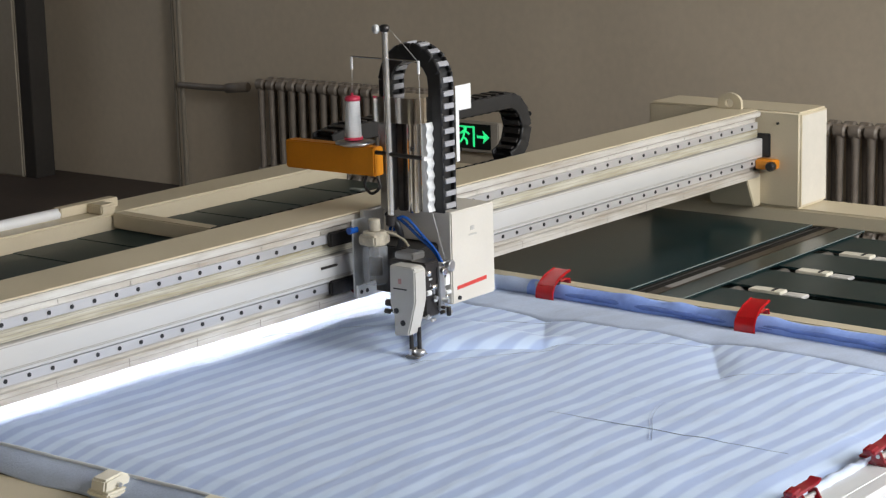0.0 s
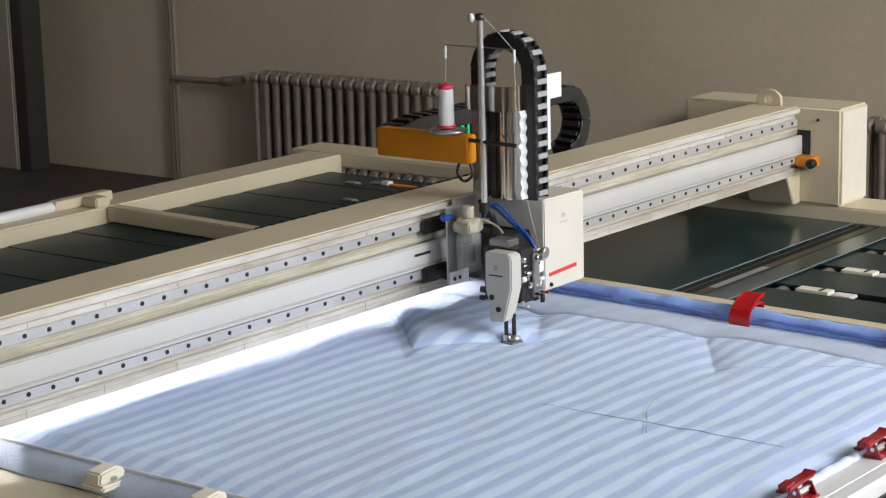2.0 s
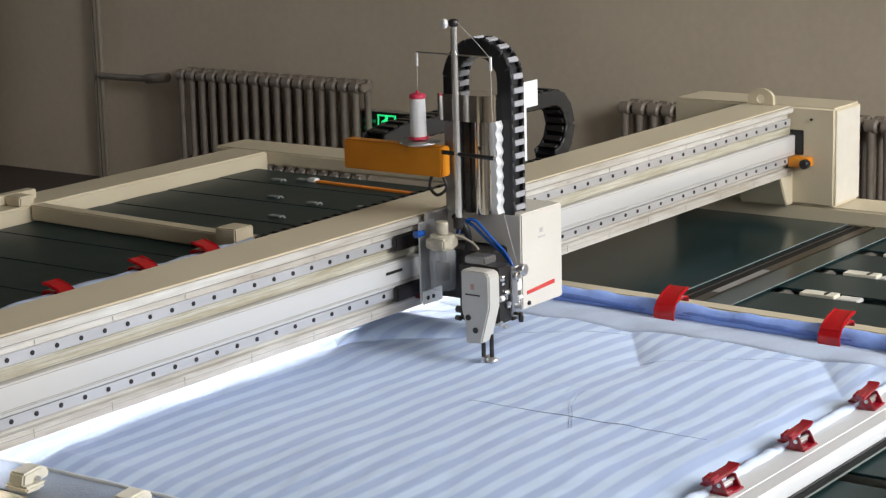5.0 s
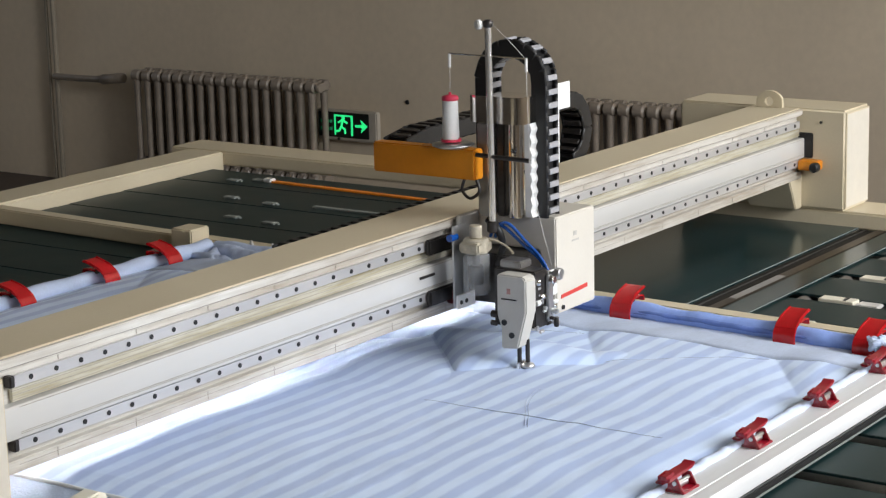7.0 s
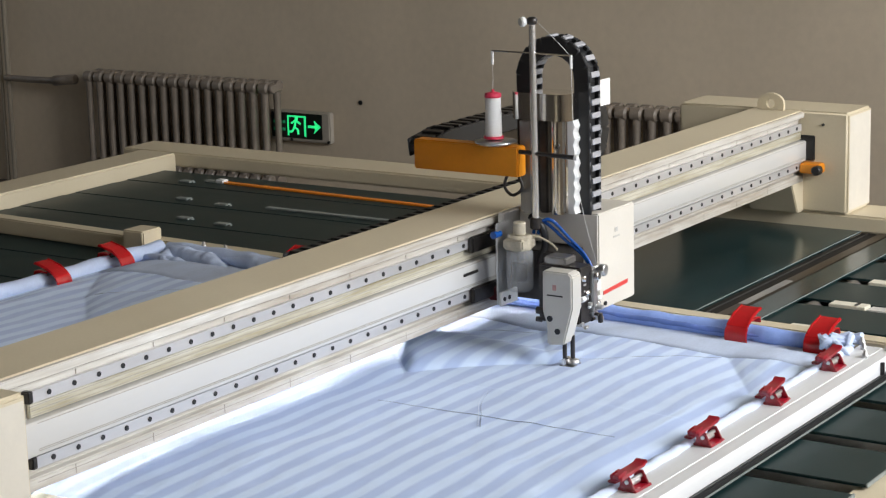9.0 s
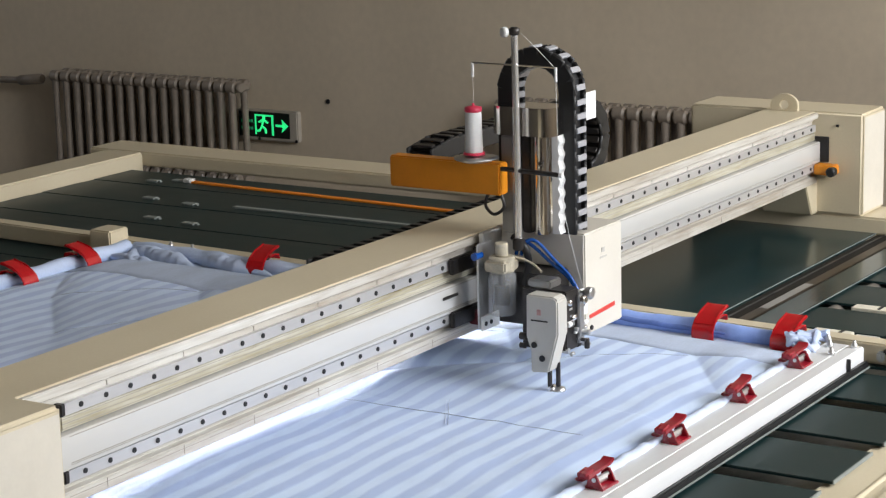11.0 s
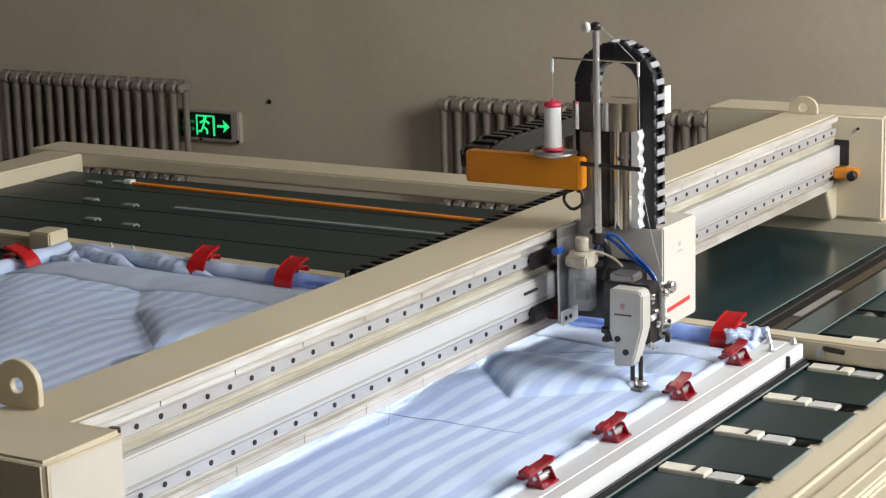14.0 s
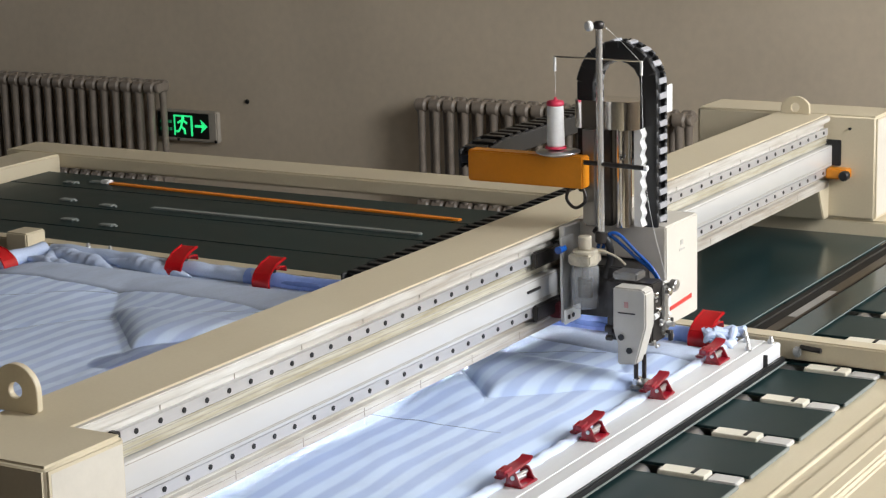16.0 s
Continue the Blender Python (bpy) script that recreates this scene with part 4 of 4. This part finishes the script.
hp("cylinder", rod((-0.05, -0.142, 0.3), (-0.05, -0.142, 0.508), 0.017, 20), CHROME)
# White wavy strip shapes the chain's reflection in a bright plate.
wave = [(-0.184 - 0.0022 * math.cos(k * math.pi / 4), 0.303 + k * 0.0034) for k in range(61)]
bm = prism(wave + [(-0.168, 0.507), (-0.168, 0.303)], "x", -0.055, -0.03, 0)
hp("mirror_strip", bm, WHITE, "white strip shaped like the chain's reflection")
hp("hose_loop", tube([(-0.03, -0.16, 0.44), (-0.028, -0.166, 0.4), (-0.03, -0.163, 0.36)], 0.005), ORANGE)
# thread stand
pole = hp("pole", rod((-0.11, -0.119, 0.29), (-0.113, -0.119, 0.722), 0.0072, 14), SATIN, "chrome thread stand pole")
part("pole_foot", rod((-0.11, -0.119, 0.275), (-0.11, -0.119, 0.30), 0.013, 14, bevel=0.003), DARKSTEEL, pole)
part("tip", lathe([(0.004, 0.714), (0.01, 0.717), (0.012, 0.728), (0.006, 0.732)], -0.113, -0.119, 12), DARKSTEEL, pole)
part("roller", rod((-0.118, -0.105, 0.722), (-0.13, -0.1, 0.722), 0.0105, 14, bevel=0.003), WHITE, pole, "small white thread roller")
part("wire", rod((-0.112, -0.017, 0.656), (-0.112, -0.213, 0.654), 0.0018, 8), CHROME, pole)
for y in (-0.018, -0.212):
    part("thread_eye", rod((-0.112, y, 0.655), (-0.112, y, 0.626), 0.0032, 8), WHITE, pole)
part("arm", rod((-0.112, -0.003, 0.443), (-0.112, -0.222, 0.438), 0.005, 8), DARKSTEEL, pole)
part("arm_tip", rod((-0.112, -0.218, 0.438), (-0.112, -0.225, 0.438), 0.006, 8), WHITE, pole)
for pts in ([(-0.116, -0.02, 0.575), (-0.114, -0.02, 0.6), (-0.112, -0.018, 0.628)], [(-0.113, -0.125, 0.727), (-0.112, -0.17, 0.69), (-0.112, -0.212, 0.652)], [(-0.112, -0.212, 0.63), (-0.11, -0.217, 0.44), (-0.1, -0.228, 0.33), (-0.09, -0.255, 0.21)]):
    part("thread", tube(pts, 0.00045, 5), THREAD, pole, "fine white thread")
# orange arm that carries the spool
ob = hp("spool_bracket", box(-0.12, -0.085, -0.082, 0.188, 0.386, 0.452, 0.003), ORANGE, "orange painted spool bracket")
part("dish", lathe([(0.03, 0.453), (0.046, 0.459), (0.046, 0.462), (0.012, 0.464)], -0.116, -0.025, 24), BRUSHED, ob, "thin round metal spool dish")
hp("hose", tube([(-0.1, -0.07, 0.39), (-0.1, -0.08, 0.36), (-0.1, -0.055, 0.342), (-0.1, -0.035, 0.36), (-0.1, -0.045, 0.39)], 0.0035), DARKSTEEL)
# arch of the vertical cable chain
ring = [(-0.006, -0.19, 0.3), (-0.006, -0.19, 0.59)] + [(-0.006, p[0], p[1]) for p in arc(-0.118, 0.59, 0.072, 180, 0)][1:] + [(-0.006, -0.046, 0.36)]
chain_path(ring, 0.021, 0.02, (1, 0, 0), head, (0, 0, 0), 0.0285)
hp("tag", box(0.07, 0.128, -0.172, -0.17, 0.518, 0.576, 0.0003), WHITE, "white paper tag")
hp("tag_stem", box(0.07, 0.082, -0.172, -0.17, 0.4, 0.518, 0.0003), WHITE)
# filter regulator
FILTERGREY = mat("beige_cast_filter_body", (0.5, 0.45, 0.35), 0.4, 0.1, var=0.3, scale=60, fine=250)
DARKLUG = mat("dark_red_wiper", (0.14, 0.012, 0.015), 0.5, var=0.3, scale=40, fine=200)
flt = hp("filter_bowl", rod((-0.148, -0.1, 0.146), (-0.148, -0.1, 0.235), 0.029, 24, bevel=0.005), CLEARCUP, "clear plastic filter bowl")
part("insert", rod((-0.148, -0.1, 0.166), (-0.148, -0.1, 0.208), 0.016, 16, bevel=0.002), DARKSTEEL, flt)
part("stem", rod((-0.148, -0.1, 0.2), (-0.148, -0.1, 0.234), 0.008, 12), DARKSTEEL, flt)
hp("filter_head", rod((-0.148, -0.1, 0.235), (-0.148, -0.1, 0.268), 0.027, 24, bevel=0.003), FILTERGREY)
hp("filter_knob", rod((-0.148, -0.1, 0.268), (-0.148, -0.1, 0.296), 0.014, 16, bevel=0.002), FILTERGREY)
hp("filter_collar", box(-0.178, -0.12, -0.125, -0.075, 0.238, 0.262, 0.004), FILTERGREY)
plate = hp("filter_plate", box(-0.182, -0.125, -0.064, -0.06, 0.115, 0.295, 0.002), BRUSHED, "steel mounting plate")
part("lower_tab", box(-0.178, -0.11, -0.07, -0.0645, 0.112, 0.142, 0.001), WHITE, plate, "bright lower tab with two holes")
for x in (-0.165, -0.145):
    part("hole", rod((x, -0.0715, 0.126), (x, -0.069, 0.126), 0.005, 10), BLACK, plate)
hp("fitting", rod((-0.19, -0.06, 0.27), (-0.165, -0.06, 0.27), 0.008, 10), BLUE_HOSE)
hp("belt_clamp", box(-0.235, -0.18, -0.0145, -0.0105, 0.183, 0.189, 0.001), DARKSTEEL)
# Dark blocks stand for the wiper and the head's shade on the rails.
for z in (0.135, 0.247):
    hp("rail_wiper", box(-0.205, -0.1, -0.018, -0.0055, z - 0.017, z + 0.017, 0.003), DARKSTEEL, "dark rail wiper that doubles as the head's shade")
hp("red_lug", box(-0.125, -0.1, -0.03, -0.002, 0.108, 0.14, 0.003), DARKLUG)
# head casting
FADEDRED = mat("faded_red_print", (0.55, 0.3, 0.28), 0.5, var=0.2, scale=90, fine=300)
HEADWHITE = mat("off_white_enamel", (0.56, 0.54, 0.49), 0.35, var=0.05, scale=20, fine=150, bump=0.03)
body = hp("head_casting", prism([(-0.194, 0.212), (-0.258, 0.212), (-0.266, 0.204), (-0.266, 0.135), (-0.244, 0.056), (-0.203, 0.052), (-0.203, 0.095), (-0.193, 0.125)], "x", -0.213, -0.172, 0.003), HEADWHITE, "off-white sewing head casting")
part("bolt", rod((-0.2155, -0.212, 0.11), (-0.211, -0.212, 0.11), 0.0065, 12), BLACK, body)
part("bolt", rod((-0.2155, -0.23, 0.084), (-0.211, -0.23, 0.084), 0.0065, 12), BLACK, body)
part("emblem", box(-0.2138, -0.2128, -0.243, -0.205, 0.159, 0.162, 0), DARKSTEEL, body, "dark bar of lettering")
part("mark", box(-0.2138, -0.2128, -0.228, -0.219, 0.172, 0.184, 0), FADEDRED, body, "faint red emblem")
part("knob", rod((-0.195, -0.185, 0.12), (-0.195, -0.17, 0.12), 0.008, 10), DARKSTEEL, body)
part("knob", rod((-0.21, -0.19, 0.105), (-0.21, -0.178, 0.105), 0.006, 10), DARKSTEEL, body)
mech = hp("mechanism", box(-0.172, -0.12, -0.262, -0.16, 0.09, 0.215, 0.003), DARKSTEEL, "dark oily needle mechanism")
rnd = random.Random(4)
for i in range(46):
    a = Vector((rnd.uniform(-0.168, -0.085), rnd.uniform(-0.272, -0.24), rnd.uniform(0.075, 0.205)))
    ln, r = rnd.uniform(0.006, 0.022), rnd.uniform(0.003, 0.008)
    d = rnd.choice(((0, -1, 0), (1, 0, 0), (0, 0, 1)))
    part("lever", rod(a, a + ln * Vector(d), r, 8, bevel=0.001), rnd.choice((CHROME, BRUSHED, BRUSHED, DARKSTEEL, WHITE)), mech)
part("tension_disc", rod((-0.1, -0.27, 0.2), (-0.1, -0.285, 0.2), 0.012, 14, bevel=0.002), BRUSHED, mech)
part("tension_disc", rod((-0.12, -0.268, 0.19), (-0.12, -0.28, 0.19), 0.009, 14, bevel=0.002), CHROME, mech)
part("link_bar", box(-0.13, -0.11, -0.27, -0.262, 0.1, 0.2, 0.002), BRUSHED, mech)
part("tube_guide", rod((-0.095, -0.25, 0.185), (-0.15, -0.255, 0.085), 0.003, 8), BRUSHED, mech)
part("guard", box(-0.1, -0.08, -0.262, -0.255, 0.15, 0.175, 0.002), WHITE, mech)
hp("needle_bar", rod((-0.191, -0.234, 0.004), (-0.191, -0.234, 0.07), 0.0048, 10), DARKSTEEL)
hp("presser_bar", rod((-0.178, -0.246, 0.008), (-0.178, -0.246, 0.07), 0.0048, 10), DARKSTEEL)
foot = hp("presser_foot", box(-0.206, -0.162, -0.262, -0.224, 0.001, 0.008, 0.003), GUNMETAL)
part("toe", lathe([(0.013, 0.008), (0.015, 0.012), (0.012, 0.018), (0.006, 0.02)], -0.18, -0.248, 12), BRUSHED, foot)
part("bracket", box(-0.2, -0.17, -0.24, -0.23, 0.006, 0.022, 0.002), CHROME, foot)
for k, dy in enumerate((0.0, 0.012)):
    hp("air_hose", tube([(-0.1, -0.118 + dy, 0.262), (-0.098, -0.128 + dy, 0.29), (-0.092, -0.15 + dy, 0.292 - 0.008 * k), (-0.085, -0.185 + dy * 0.5, 0.258 - 0.008 * k), (-0.08, -0.222, 0.222 - 0.006 * k), (-0.08, -0.248, 0.18 - 0.01 * k)], 0.0037), BLUE_HOSE, "bright blue air hose")
hp("solenoid", box(-0.168, -0.122, -0.225, -0.172, 0.2155, 0.232, 0.003), GUNMETAL, "grey valve block on top of the mechanism")
hp("air_line", tube([(-0.13, -0.1, 0.262), (-0.125, -0.13, 0.262), (-0.12, -0.16, 0.25), (-0.125, -0.18, 0.238)], 0.0025), FILTERGREY, "thin beige air line")
hp("loom", tube([(-0.1, -0.1, 0.3), (-0.105, -0.13, 0.28), (-0.09, -0.13, 0.24), (-0.1, -0.12, 0.2)], 0.008), BLACK)
hp("head_lamp", box(-0.12, -0.1, -0.225, -0.2, 0.082, 0.086, 0.001), LAMP, "small white work lamp")

# spool stands on the dish
spool = thing("thread_spool", 3.6, 3.0, ZF + 0.466, "white thread spool with pink ends on the bracket", "thread spool")
part("thread", lathe([(0.0178, 0.005), (0.0186, 0.01), (0.017, 0.085), (0.0165, 0.09)], 0, 0, 22), THREAD, spool)
part("base_ring", lathe([(0.018, 0.0), (0.0225, 0.001), (0.022, 0.006)], 0, 0, 20), PINK, spool, "pink plastic ring")
part("top_ring", lathe([(0.0175, 0.09), (0.0185, 0.092), (0.0175, 0.099), (0.01, 0.101), (0.003, 0.102), (0.003, 0.107)], 0, 0, 20), PINK, spool, "pink plastic cap")

# ---- lower bridge under the quilt, travelling with the gantry ----
bridge = thing("lower_bridge", GX, 3.0, ZF - 0.055, "dark green bed plates of the travelling lower bridge", "machine bed")
bp = lambda name, bm, m, label="": part(name, bm, m, bridge, label, off=(GX, 0, 0))
bp("plate", box(2.2, 5.43, -0.175, 0.38, 0.004, 0.012, 0.002), GREENPLATE, "wide dark green bed plate")
bp("edge", box(2.2, 5.43, -0.1778, -0.1752, 0.0105, 0.0125, 0.0005), GREEN_EDGE)
# Shallow strip; the trough's depth is only painted dark.
bp("trough", box(2.2, 5.43, -0.2695, -0.179, 0.0052, 0.0066, 0.0004), PIT, "flat dark strip with the lower arm trough's shade painted in")
bp("slide", box(2.2, 5.43, -0.262, -0.232, 0.0067, 0.0105, 0.001), GREASE, "greasy brown steel slide")
bp("rack", box(2.2, 5.43, -0.204, -0.197, 0.0067, 0.0085, 0.0005), DARKSTEEL)
bp("hook_plate", box(4.5, 4.78, -0.258, -0.236, 0.0106, 0.0122, 0.0005), BRUSHED, "bright worn steel plate")
bp("plate", box(2.2, 5.43, -0.347, -0.27, 0.004, 0.012, 0.002), GREENPLATE)
bp("edge", box(2.2, 5.43, -0.3498, -0.3472, 0.0105, 0.0125, 0.0005), GREEN_EDGE)
bx = 3.895 - PITCH * 7
while bx < 5.4:
    gx = bx + W + (PITCH - W) / 2
    if 2.3 < gx < 5.38:
        bp("clip", box(gx - 0.02, gx + 0.02, -0.522, -0.428, 0.0, 0.01, 0.0015), CREAMPLASTIC, "off-white plastic belt guide")
        bp("disc", rod((gx - 0.025, -0.375, -0.02), (gx + 0.025, -0.375, -0.02), 0.022, 14, bevel=0.003), GUNMETAL)
        bp("strip", box(gx - 0.02, gx + 0.022, -0.585, -0.526, -0.004, 0.005, 0.002), WHITE_COVER, "white flat guide strip")
        for ya, yb, zt in ((-0.5, -0.492, 0.0045),):
            bp("guide_block", box(gx - 0.014, gx + 0.02, ya, yb, 0.0098, zt + 0.008, 0.001), BLACK)
    bx += PITCH


# ---- motion ----
HEAD_ROWS = [
    (0.0, 3.077, 3.639),
    (0.5, 3.035, 3.670),
    (1.0, 2.997, 3.719),
    (1.5, 2.962, 3.763),
    (2.0, 2.925, 3.809),
    (2.5, 2.891, 3.853),
    (2.8, 2.864, 3.873),
    (3.0, 2.839, 3.867),
    (3.5, 2.803, 3.822),
    (4.0, 2.769, 3.777),
    (4.5, 2.732, 3.729),
    (5.0, 2.698, 3.685),
    (5.5, 2.662, 3.641),
    (5.8, 2.634, 3.626),
    (6.1, 2.605, 3.644),
    (6.5, 2.562, 3.684),
    (7.0, 2.525, 3.731),
    (7.5, 2.492, 3.778),
    (8.0, 2.455, 3.828),
    (8.5, 2.419, 3.869),
    (8.7, 2.398, 3.876),
    (9.0, 2.368, 3.849),
    (9.5, 2.333, 3.804),
    (10.0, 2.297, 3.761),
    (10.5, 2.260, 3.715),
    (11.0, 2.223, 3.670),
    (11.4, 2.189, 3.633),
    (11.6, 2.164, 3.624),
    (11.8, 2.140, 3.630),
    (12.0, 2.123, 3.647),
    (12.5, 2.089, 3.691),
    (13.0, 2.052, 3.738),
    (13.5, 2.018, 3.785),
    (14.0, 1.984, 3.828),
    (14.5, 1.956, 3.848),
    (15.0, 1.946, 3.853),
    (15.5, 1.945, 3.853),
    (16.0, 1.940, 3.856),
]


def motions():
    walk(gantry, [(t, pose(GX, gy, ZF)) for t, gy, hx in HEAD_ROWS])
    walk(bridge, [(t, pose(GX, gy, ZF - 0.055)) for t, gy, hx in HEAD_ROWS])
    walk(head, [(t, pose(hx, gy, ZF)) for t, gy, hx in HEAD_ROWS])
    walk(spool, [(t, pose(hx - 0.116, gy - 0.02, ZF + 0.466)) for t, gy, hx in HEAD_ROWS])
    for piece, t0, t1 in SWELLS:
        # each swell lifts out of the flat padding while its line is being sewn
        rows = [(0.0, pose(0, 0, -SWELL - 0.002 if t0 > 0 else 0.0))]
        if t0 > 0:
            rows += [(t0, pose(0, 0, -SWELL - 0.002)), (t1, pose(0, 0, 0))]
        walk(piece, rows + [(16.0, pose(0, 0, 0))])
    walk(chain, [(t, pose(LX + (hx - 3.69) / 2, gy, ZF + 0.37)) for t, gy, hx in HEAD_ROWS])


motions()
